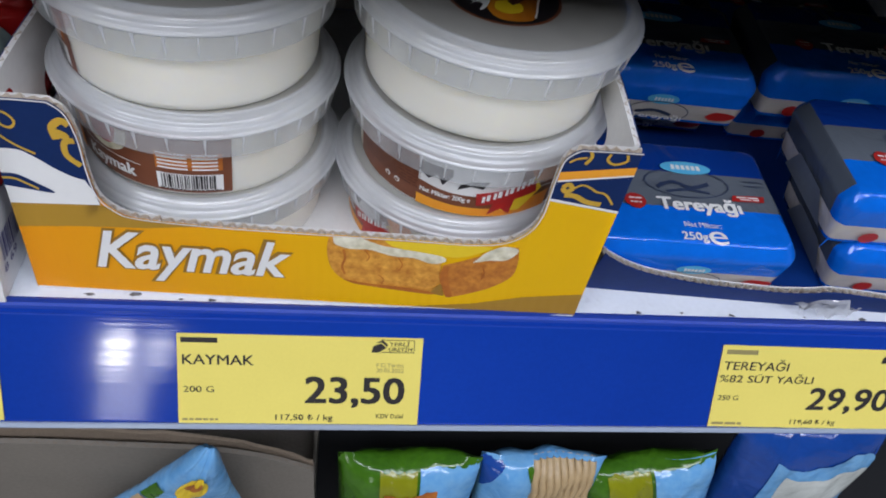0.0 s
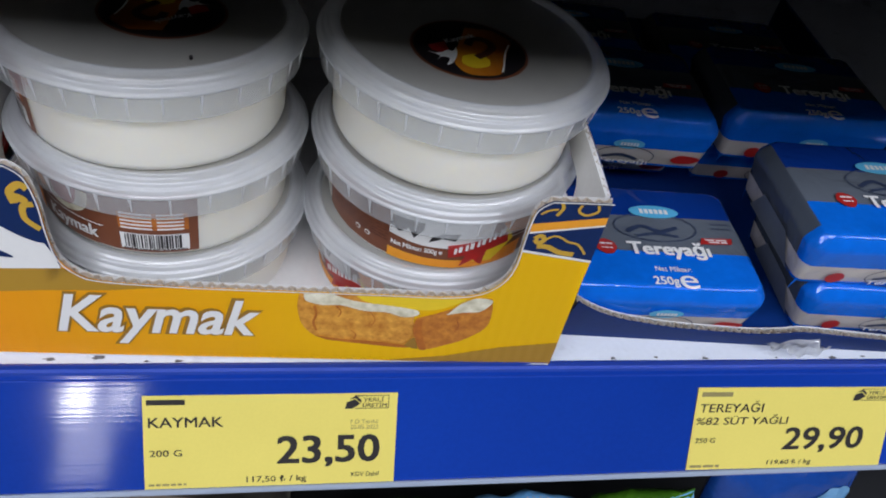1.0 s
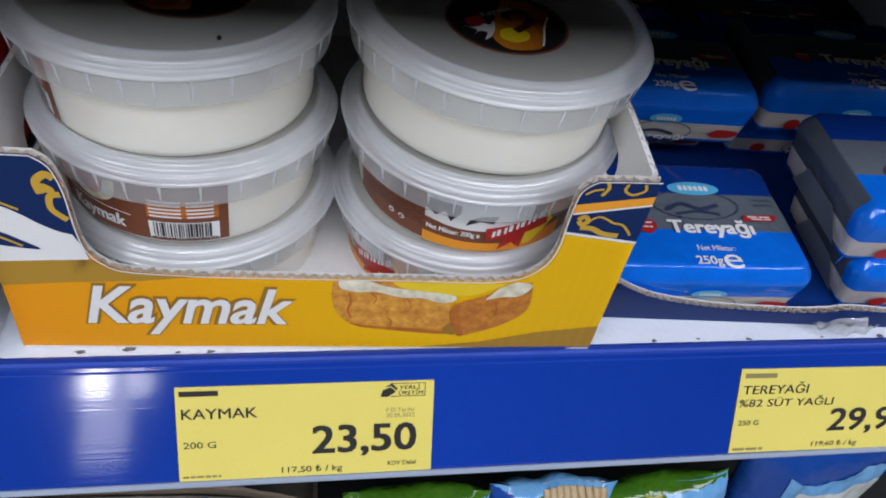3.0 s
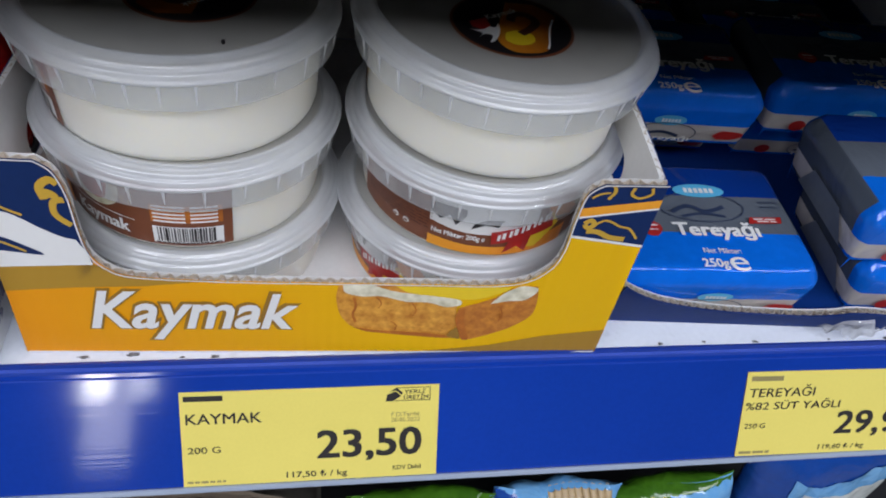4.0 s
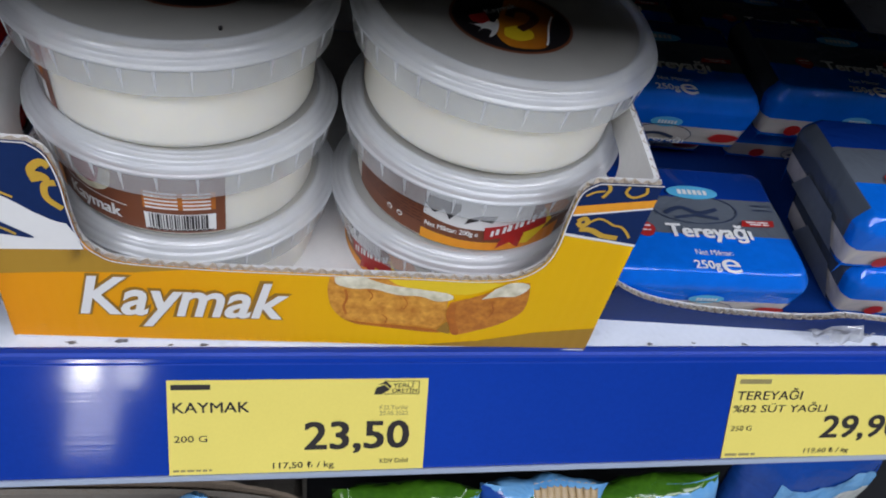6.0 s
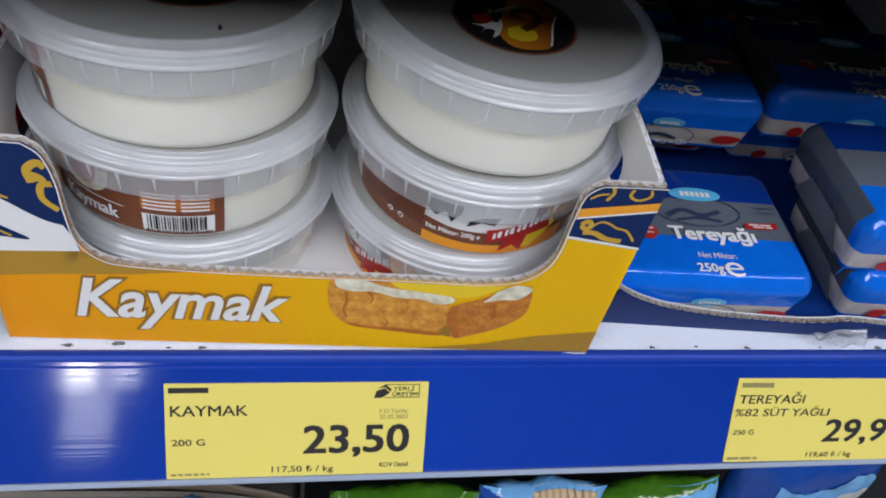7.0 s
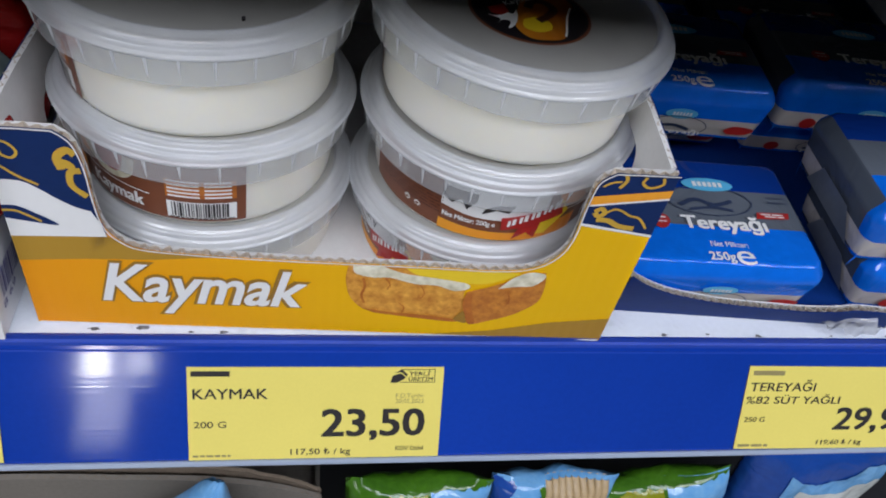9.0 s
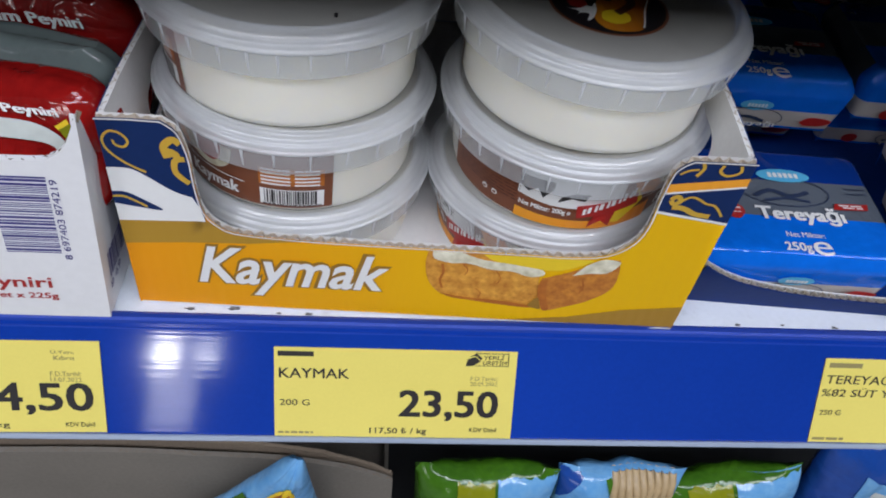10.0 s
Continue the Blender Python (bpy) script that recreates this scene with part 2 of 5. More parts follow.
def butter_film():
    """Wrapper print of the butter packs, laid out along the pack's own axes."""
    m = film("butter_wrapper", (0.003, 0.145, 0.70), 0.13, 0.36, 45, 0.05)
    n, l = m.node_tree.nodes, m.node_tree.links
    p = n["Principled BSDF"]
    base = p.inputs["Base Color"].links[0].from_socket
    co, sep = n.new("ShaderNodeTexCoord"), n.new("ShaderNodeSeparateXYZ")
    l.new(co.outputs["Object"], sep.inputs[0])

    def test(sock, op, v):
        k = n.new("ShaderNodeMath")
        k.operation = op
        k.inputs[1].default_value = v
        l.new(sock, k.inputs[0])
        return k.outputs[0]

    def both(a, b):
        k = n.new("ShaderNodeMath")
        k.operation = "MULTIPLY"
        l.new(a, k.inputs[0])
        l.new(b, k.inputs[1])
        return k.outputs[0]

    def over(below, fac, colour):
        k = n.new("ShaderNodeMix")
        k.data_type = "RGBA"
        l.new(fac, k.inputs["Factor"])
        l.new(below, k.inputs["A"])
        k.inputs["B"].default_value = (*colour, 1)
        return k.outputs["Result"]

    top = test(sep.outputs["Z"], "GREATER_THAN", 0.0125)
    grey = both(top, both(test(sep.outputs["Y"], "GREATER_THAN", -0.0075), test(sep.outputs["Y"], "LESS_THAN", 0.0150)))
    out = over(base, grey, (0.12, 0.14, 0.17))
    back = both(top, test(sep.outputs["Y"], "GREATER_THAN", 0.0150))
    out = over(out, back, (0.004, 0.035, 0.24))
    end = both(test(sep.outputs["X"], "LESS_THAN", -0.0425), test(sep.outputs["Y"], "GREATER_THAN", -0.022))
    out = over(out, end, (0.075, 0.090, 0.115))
    side = both(test(sep.outputs["Z"], "LESS_THAN", 0.0125), test(sep.outputs["Z"], "GREATER_THAN", 0.0025))
    out = over(out, side, (0.56, 0.52, 0.48))
    l.new(out, p.inputs["Base Color"])
    return m


cream_bsdf = M["cream"].node_tree.nodes["Principled BSDF"]
cream_bsdf.inputs["Subsurface Weight"].default_value = 0.7
cream_bsdf.inputs["Subsurface Radius"].default_value = (1.0, 0.95, 0.8)
cream_bsdf.inputs["Subsurface Scale"].default_value = 0.010
M["butter"] = butter_film()

# ---------------------------------------------------------------- builders
def part(name, bm, mat, parent, label=""):
    me = bpy.data.meshes.new(name)
    bm.to_mesh(me)
    bm.free()
    me.materials.append(M[mat] if isinstance(mat, str) else mat)
    ob = new(name, me)
    ob.parent = parent
    if label:
        tagged(ob, label)
    return ob


def thing(name, label, category, m=None, group="", kind=""):
    ob = new(name)
    ob.empty_display_size = 0.02
    if m is not None:
        ob.matrix_world = m
    return tagged(ob, label, category, group, kind)


def smooth(bm, limit=40):
    for f in bm.faces:
        f.smooth = True
    for e in bm.edges:
        if len(e.link_faces) == 2 and e.calc_face_angle(0) > radians(limit):
            e.smooth = False
    return bm


def block(x0, x1, y0, y1, z0, z1, bevel=0.0, seg=2):
    bm = bmesh.new()
    bmesh.ops.create_cube(bm, size=1, matrix=Matrix.Translation(((x0 + x1) / 2, (y0 + y1) / 2, (z0 + z1) / 2)) @ Matrix.Diagonal((x1 - x0, y1 - y0, z1 - z0, 1)))
    if bevel:
        bmesh.ops.bevel(bm, geom=bm.edges[:], offset=bevel, segments=seg, affect="EDGES", profile=0.5)
        smooth(bm)
    return bm


def revolve(profile, n=96, close=True):
    """Turns (radius, height) pairs round z."""
    bm = bmesh.new()
    rings = []
    for r, z in profile:
        rings.append([bm.verts.new((r * math.cos(2 * math.pi * i / n), r * math.sin(2 * math.pi * i / n), z)) for i in range(n)] if r > 1e-6 else [bm.verts.new((0, 0, z))])
    for a, b in zip(rings, rings[1:]):
        for i in range(n):
            j = (i + 1) % n
            q = [a[i % len(a)], a[j % len(a)], b[j % len(b)], b[i % len(b)]]
            q = list(dict.fromkeys(q))
            if len(q) > 2:
                bm.faces.new(q)
    bmesh.ops.recalc_face_normals(bm, faces=bm.faces[:])
    return smooth(bm, 50)


def sheet(points, place, fine=0.0):
    """A flat outline in (u, v), laid on a surface by place(u, v). fine: cuts it into that grid, to follow a curve."""
    bm = bmesh.new()
    vs = [bm.verts.new((u, v, 0)) for u, v in points]
    bm.faces.new(vs).normal_update()
    bmesh.ops.triangulate(bm, faces=bm.faces[:])
    lay(bm, place, fine)
    return bm


def grid_sheet(points, place, step=0.06):
    """Like sheet, cut both ways, to follow a bulging surface."""
    bm = bmesh.new()
    bm.faces.new([bm.verts.new((u, v, 0)) for u, v in points]).normal_update()
    bmesh.ops.triangulate(bm, faces=bm.faces[:])
    for k, axis in ((0, (1, 0, 0)), (1, (0, 1, 0))):
        lo, hi = min(p[k] for p in points), max(p[k] for p in points)
        at_ = lo + step
        while at_ < hi:
            bmesh.ops.bisect_plane(bm, geom=bm.verts[:] + bm.edges[:] + bm.faces[:], plane_co=(at_, at_, 0), plane_no=axis)
            at_ += step
    lay(bm, place)
    return smooth(bm, 80)


def lay(bm, place, fine=0.0):
    if fine:
        us = [v.co.x for v in bm.verts]
        u = min(us) + fine
        while u < max(us):
            bmesh.ops.bisect_plane(bm, geom=bm.verts[:] + bm.edges[:] + bm.faces[:], plane_co=(u, 0, 0), plane_no=(1, 0, 0))
            u += fine
    for v in bm.verts:
        v.co = place(v.co.x, v.co.y)
    for f in bm.faces:
        f.smooth = bool(fine)


def merge(*parts):
    bm = bmesh.new()
    for other in parts:
        me = bpy.data.meshes.new("tmp")
        other.to_mesh(me)
        other.free()
        bm.from_mesh(me)
        bpy.data.meshes.remove(me)
    return bm


def letters(text, u0, u1, v0, v1, place, weight=0.0, shear=0.0, fine=0.0, turn=0.0, grow=0.0):
    """Lettering that fills the box u0..u1, v0..v1 of a surface. weight thickens it by a few overlaid copies."""
    if weight:
        e = weight * (v1 - v0) * 1.15
        eu = e * (u1 - u0) / max(1e-9, (v1 - v0)) if u1 - u0 > 1 else e
        eu = min(eu, 0.04 * (u1 - u0))
        copies = []
        for k, (du, dv) in enumerate(((-1, -0.6), (1, -0.6), (-1, 0.6), (1, 0.6), (0, 0))):
            one = letters(text, u0 + eu + du * eu, u1 - eu + du * eu, v0 + e + dv * e, v1 - e + dv * e, place, 0, shear, fine, turn, grow)
            bmesh.ops.translate(one, verts=one.verts[:], vec=Vector((0, -1, 1)) * 0.00001 * k)
            copies.append(one)
        return merge(*copies)
    cu = bpy.data.curves.new("lettering", "FONT")
    cu.body, cu.offset, cu.shear, cu.resolution_u = text, grow, shear, 3
    ob = bpy.data.objects.new("lettering", cu)
    scene.collection.objects.link(ob)
    me = bpy.data.meshes.new_from_object(ob.evaluated_get(bpy.context.evaluated_depsgraph_get()))
    bpy.data.objects.remove(ob)
    bpy.data.curves.remove(cu)
    bm = bmesh.new()
    bm.from_mesh(me)
    bpy.data.meshes.remove(me)
    xs, ys = [v.co.x for v in bm.verts], [v.co.y for v in bm.verts]
    sx, sy = (u1 - u0) / (max(xs) - min(xs)), (v1 - v0) / (max(ys) - min(ys))
    c, s, mu, mv = math.cos(radians(turn)), math.sin(radians(turn)), (u0 + u1) / 2, (v0 + v1) / 2
    for v in bm.verts:
        x, y = u0 + (v.co.x - min(xs)) * sx - mu, v0 + (v.co.y - min(ys)) * sy - mv
        v.co = (mu + x * c - y * s, mv + x * s + y * c, 0)
    lay(bm, place, fine)
    return bm


def rect(u0, u1, v0, v1):
    return [(u0, v0), (u1, v0), (u1, v1), (u0, v1)]


def oval(cu, cv, ru, rv, n=32, turn=0.0):
    c, s = math.cos(radians(turn)), math.sin(radians(turn))
    return [(cu + ru * math.cos(a) * c - rv * math.sin(a) * s, cv + ru * math.cos(a) * s + rv * math.sin(a) * c) for a in (2 * math.pi * i / n for i in range(n))]


def bars(spans, v0, v1, place, fine=0.0):
    return merge(*[sheet(rect(a, b, v0, v1), place, fine) for a, b in spans])


def word_bars(u0, u1, v, h, place, rng, mean=0.006, fine=0.0):
    """Plain bars that stand in for a line of unreadable print."""
    spans, u = [], u0
    while u < u1 - mean * 0.3:
        w = min(mean * rng.uniform(0.5, 1.5), u1 - u)
        spans.append((u, u + w))
        u += w + mean * 0.2
    return bars(spans, v, v + h, place, fine)


def barcode_bars(u0, u1, v0, v1, place, rng, n=34, fine=0.0):
    step, spans, u = (u1 - u0) / n, [], u0
    while u < u1 - step:
        w = step * rng.choice((0.5, 0.5, 0.9, 1.3))
        spans.append((u, min(u + w, u1)))
        u += w + step * rng.choice((0.45, 0.5, 0.9))
    return bars(spans, v0, v1, place, fine)


def ribbon(points, width, place, fine=0.0):
    """A painted stroke of that width along (u, v) points."""
    bm = bmesh.new()
    left, right = [], []
    for i, (u, v) in enumerate(points):
        a, b = points[max(0, i - 1)], points[min(len(points) - 1, i + 1)]
        dx, dy = b[0] - a[0], b[1] - a[1]
        k = width / 2 / max(1e-9, math.hypot(dx, dy))
        left.append(bm.verts.new((u - dy * k, v + dx * k, 0)))
        right.append(bm.verts.new((u + dy * k, v - dx * k, 0)))
    for i in range(len(points) - 1):
        bm.faces.new((left[i], right[i], right[i + 1], left[i + 1]))
    lay(bm, place, fine)
    return bm


def rounded_path(points, n=5):
    """Eases a polyline (Catmull-Rom)."""
    out = []
    for i in range(len(points) - 1):
        p0, p1, p2, p3 = points[max(0, i - 1)], points[i], points[i + 1], points[min(len(points) - 1, i + 2)]
        for k in range(n):
            t = k / n
            out.append(tuple(0.5 * (2 * b + (c - a) * t + (2 * a - 5 * b + 4 * c - d) * t * t + (3 * b - a - 3 * c + d) * t ** 3) for a, b, c, d in zip(p0, p1, p2, p3)))
    return out + [points[-1]]


def torn_edge(path, thick, place3, step=0.0042):
    """The open edge of corrugated board along a path: recessed core and the wavy flute between two liners. place3(u, v, depth)."""
    pts, acc = [path[0]], 0.0
    for a, b in zip(path, path[1:]):
        seg = math.hypot(b[0] - a[0], b[1] - a[1])
        k = max(1, int(seg / (step / 4)))
        pts += [(a[0] + (b[0] - a[0]) * i / k, a[1] + (b[1] - a[1]) * i / k) for i in range(1, k + 1)]
    bm = bmesh.new()
    prev, travelled = None, 0.0
    rng = random.Random(len(pts))
    for i, (u, v) in enumerate(pts):
        if i:
            travelled += math.hypot(u - pts[i - 1][0], v - pts[i - 1][1])
        a, b = pts[max(0, i - 1)], pts[min(len(pts) - 1, i + 1)]
        dx, dy = b[0] - a[0], b[1] - a[1]
        ln = max(1e-9, math.hypot(dx, dy))
        nx, ny = dy / ln, -dx / ln
        d = thick * (0.5 + 0.34 * math.sin(2 * math.pi * travelled / step + 1.2 * math.sin(travelled * 90)) + rng.uniform(-0.08, 0.08))
        up = 0.0001 + rng.uniform(-0.0005, 0.0003)
        row = [bm.verts.new(place3(u - nx * up, v - ny * up, d - 0.0002)), bm.verts.new(place3(u + nx * 0.0016, v + ny * 0.0016, d - 0.0002)),
               bm.verts.new(place3(u - nx * up, v - ny * up, d + 0.0002)), bm.verts.new(place3(u + nx * 0.0016, v + ny * 0.0016, d + 0.0002))]
        if prev:
            bm.faces.new((prev[0], row[0], row[1], prev[1]))
            bm.faces.new((prev[2], prev[3], row[3], row[2]))
            bm.faces.new((prev[0], prev[2], row[2], row[0]))
        prev = row
    return bm


def liner_sheet(outline, place3, d0, d1, fine=0.0):
    """One paper liner of a board, from depth d0 to d1. fine: cut into columns, to follow a bend."""
    if fine:
        return merge(sheet(outline, lambda u, v: place3(u, v, d0), fine), sheet(outline, lambda u, v: place3(u, v, d1), fine))
    bm = bmesh.new()
    a = [bm.verts.new(place3(u, v, d0)) for u, v in outline]
    b = [bm.verts.new(place3(u, v, d1)) for u, v in outline]
    n = len(a)
    for ring in (a, b):
        f = bm.faces.new(ring)
        f.normal_update()
        bmesh.ops.triangulate(bm, faces=[f])
    for i in range(n):
        bm.faces.new((a[i], a[(i + 1) % n], b[(i + 1) % n], b[i]))
    bmesh.ops.recalc_face_normals(bm, faces=bm.faces[:])
    return bm


# ---------------------------------------------------------------- the shop around
def setting(name, bm, mat, label, category):
    return tagged(part(name, bm, mat, None), label, category, kind="structure")


setting("floor", block(-4, 4, -6.2, 0.9, -0.1, 0.0), "floor", "pale tiled shop floor", "floor")
setting("ceiling", block(-4, 4, -6.2, 0.9, 3.0, 3.1), "wall", "plain white shop ceiling", "ceiling")
setting("wall_east", block(4, 4.1, -6.2, 0.9, 0, 3.0), "wall", "plain painted shop wall", "wall")
setting("wall_west", block(-4.1, -4, -6.2, 0.9, 0, 3.0), "wall", "plain painted shop wall", "wall")
setting("wall_north", block(-4, 4, 0.9, 1.0, 0, 3.0), "wall", "plain painted wall behind the cooler", "wall")
wx0, wx1, wz0, wz1 = -1.95, -1.29, 1.08, 1.86
wall_s = merge(block(-4, wx0, -6.3, -6.2, 0, 3.0), block(wx1, 4, -6.3, -6.2, 0, 3.0), block(wx0, wx1, -6.3, -6.2, 0, wz0), block(wx0, wx1, -6.3, -6.2, wz1, 3.0))
setting("wall_south", wall_s, "wall", "plain painted shop wall with a window", "wall")
win = thing("window_1", "small bright shop window with a middle bar", "window", kind="structure")
part("window_frame", merge(block(wx0 + 0.02, wx0 + 0.06, -6.26, -6.21, wz0, wz1), block(wx1 - 0.06, wx1 - 0.02, -6.26, -6.21, wz0, wz1), block(-1.65, -1.60, -6.26, -6.21, wz0, wz1)), "white", win)
part("window_sill", block(wx0, wx1, -6.22, -6.12, wz0 - 0.03, wz0 - 0.002, 0.004), "white", win)

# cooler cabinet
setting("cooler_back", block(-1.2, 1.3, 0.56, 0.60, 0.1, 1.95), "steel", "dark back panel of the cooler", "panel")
# never in view: shelf and lip are placed to shade lids and rear packs
setting("upper_shelf", merge(block(-1.2, 1.3, -0.048, 0.55, 1.237, 1.261, 0.003), block(-1.2, 1.3, -0.066, -0.050, 1.228, 1.281, 0.003)), "steel", "dark upper cooler shelf out of view, shading the goods", "shelf")
setting("shelf", merge(block(-1.2, 1.3, 0.0015, 0.55, 0.972, 1.0, 0.0015)), "deck", "white enamelled metal cooler shelf with dirt specks", "shelf")
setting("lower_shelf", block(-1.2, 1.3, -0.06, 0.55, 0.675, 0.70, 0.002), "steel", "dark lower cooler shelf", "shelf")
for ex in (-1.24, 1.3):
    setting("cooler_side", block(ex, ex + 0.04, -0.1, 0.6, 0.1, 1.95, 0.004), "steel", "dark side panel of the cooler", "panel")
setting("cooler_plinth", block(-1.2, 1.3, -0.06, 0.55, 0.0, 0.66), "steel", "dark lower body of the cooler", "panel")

# price rail
TILT_R = math.atan2(0.0213, 0.0341)
RY, RZ = -0.0157, 0.9716          # middle of the face
CR, SR = math.cos(TILT_R), math.sin(TILT_R)


def on_rail(lift):
    """A place on the tilted rail face: u along it, v up the slope from its middle."""
    return lambda u, v: Vector((u, RY + v * SR - lift * CR, RZ + v * CR + lift * SR))


def rail_mesh(profile, x0=-1.18, x1=1.28, steps=2):
    bm = bmesh.new()
    rows = [[bm.verts.new((x0 + (x1 - x0) * i / steps, y, z)) for y, z in profile] for i in range(steps + 1)]
    n = len(profile)
    for a, b in zip(rows, rows[1:]):
        for k in range(n):
            bm.faces.new((a[k], b[k], b[(k + 1) % n], a[(k + 1) % n]))
    bm.faces.new(rows[0])
    bm.faces.new(rows[-1])
    bmesh.ops.recalc_face_normals(bm, faces=bm.faces[:])
    return bm


def rail_at(v, lift):
    p = on_rail(lift)(0, v)
    return (p.y, p.z)


rail = thing("price_rail", "glossy blue plastic price rail along the shelf edge", "price rail", kind="structure")
part("rail_face", rail_mesh([rail_at(v, 0) for v in (-0.0215, 0.0290)] + [rail_at(v, -0.0025) for v in (0.0290, -0.0215)]), "rail", rail)
part("top_lip", rail_mesh([rail_at(0.0291, -0.0005), (0.0012, 1.0002), (0.0012, 1.0014), (-0.0002, 1.0020), rail_at(0.0318, 0.0012), rail_at(0.0305, 0.0015), rail_at(0.0291, 0.0010)]), "railtop", rail)
part("groove_bead", rail_mesh([rail_at(0.0262, 0.0001), rail_at(0.0264, 0.0006), rail_at(0.0269, 0.0006), rail_at(0.0271, 0.0001)]), "railtop", rail)
part("bottom_lip", rail_mesh([rail_at(-0.0205, 0.0003), rail_at(-0.0205, 0.0012), rail_at(-0.0212, 0.0018), rail_at(-0.0224, 0.0018), rail_at(-0.0230, 0.0012), rail_at(-0.0230, -0.0026), rail_at(-0.0217, -0.0028), rail_at(-0.0217, 0.0003)]), "lip", rail, "whitish clear lower lip")


# ---------------------------------------------------------------- price tags
def price_tag(x, turn, label):
    """A yellow paper tag lying in the rail; its own u, v start at its middle."""
    c, s = math.cos(radians(turn)), math.sin(radians(turn))
    ob = thing("price_tag", label, "price tag", Matrix.Translation(on_rail(0)(x, 0)), "price tags on the rail")
    o = on_rail(0)(0, 0)

    def at(lift):
        f = on_rail(lift)
        return lambda u, v: f(u * c - v * s, u * s + v * c) - o
    paper = liner_sheet([(-0.05, -0.0203), (0.05, -0.0203), (0.05, 0.0202), (-0.05, 0.0202)], lambda u, v, d: at(0.0003 + d)(u, v), 0, 0.0004)
    part("paper", paper, "tag", ob)
    return ob, at(0.0009)


def tag_box(px0, px1, py0, py1):
    """From shares of the tag's width and height (down) to its own u, v."""
    return -0.05 + 0.1 * px0, -0.05 + 0.1 * px1, 0.0202 - 0.0405 * py1, 0.0202 - 0.0405 * py0


tag, at = price_tag(0.0, 0.0, "yellow paper price tag reading 23,50 in the blue rail")
rng = random.Random(4)
part("lettering", letters("KAYMAK", *tag_box(0.02, 0.305, 0.225, 0.335), at, 0.012), "ink", tag)
part("lettering", letters("200 G", *tag_box(0.022, 0.145, 0.575, 0.645), at, 0.005), "ink", tag)
part("lettering", letters("23,50", *tag_box(0.515, 0.935, 0.445, 0.81), at, 0.024), "ink", tag)
part("lettering", letters("117,50 ₺ / kg", *tag_box(0.395, 0.635, 0.885, 0.975), at, 0.008), "ink", tag)
part("lettering", letters("KDV Dahil", *tag_box(0.82, 0.935, 0.875, 0.925), at, 0.004), "ink", tag)
part("lettering", letters("F.D.Tarihi:", *tag_box(0.81, 0.925, 0.285, 0.33), at), "grey_ink", tag)
part("lettering", letters("20.05.2022", *tag_box(0.81, 0.925, 0.345, 0.39), at), "grey_ink", tag)
part("brand_bar", bars([tag_box(0.015, 0.16, 0, 1)[:2]], *tag_box(0, 1, 0.04, 0.095)[2:], at), "ink", tag, "dark bar in place of a maker's name")
part("code_bars", word_bars(-0.0485, -0.034, 0.0202 - 0.0405 * 0.965, 0.0009, at, rng, 0.003), "grey_ink", tag)


def origin_mark(ob, place):
    """The framed handshake mark with two words."""
    u0, u1, v0, v1 = tag_box(0.785, 0.965, 0.02, 0.165)
    w = 0.0003
    part("mark_frame", merge(bars([(u0 + 0.004, u1)], v1 - w, v1, place), bars([(u0 + 0.004, u1)], v0, v0 + w, place), bars([(u1 - w, u1)], v0, v1, place)), "ink", ob)
    part("mark_hand", merge(sheet([(u0, v0), (u0 + 0.003, v0), (u0 + 0.0062, v0 + 0.0022), (u0 + 0.004, v0 + 0.0042), (u0 + 0.0008, v0 + 0.003)], place), sheet([(u0 + 0.0015, v0 + 0.0042), (u0 + 0.0045, v0 + 0.0058), (u0 + 0.0068, v0 + 0.0036), (u0 + 0.0064, v0 + 0.0026), (u0 + 0.0042, v0 + 0.0046)], place)), "ink", ob)
    part("lettering", letters("YERLİ", u0 + 0.0075, u1 - 0.002, v0 + 0.0031, v0 + 0.0054, place, 0.01, 0.1), "ink", ob)
    part("lettering", letters("ÜRETİM", u0 + 0.0072, u1 - 0.0008, v0 + 0.0006, v0 + 0.0030, place, 0.01, 0.1), "ink", ob)


origin_mark(tag, at)

tag, at = price_tag(0.2343, -0.5, "yellow paper price tag reading 29,90, set slightly askew")
part("lettering", letters("TEREYAĞI", *tag_box(0.02, 0.335, 0.155, 0.295), at, 0.006, 0.06), "ink", tag)
part("lettering", letters("%82 SÜT YAĞLI", *tag_box(0.012, 0.470, 0.325, 0.445), at, 0.006, 0.06), "ink", tag)
part("lettering", letters("250 G", *tag_box(0.02, 0.12, 0.605, 0.665), at, 0.002, 0.06), "ink", tag)
part("lettering", letters("29,90", *tag_box(0.462, 0.880, 0.485, 0.815), at, 0.022, 0.06), "ink", tag)
part("lettering", letters("119,60 ₺ / kg", *tag_box(0.40, 0.63, 0.89, 0.97), at, 0.004, 0.1), "ink", tag)
part("brand_bar", bars([tag_box(0.02, 0.17, 0, 1)[:2]], *tag_box(0, 1, 0.05, 0.105)[2:], at), "grey_ink", tag, "dark bar in place of a maker's name")
part("code_bars", word_bars(-0.0485, -0.034, 0.0202 - 0.0405 * 0.97, 0.0012, at, rng, 0.004), "grey_ink", tag)
origin_mark(tag, at)

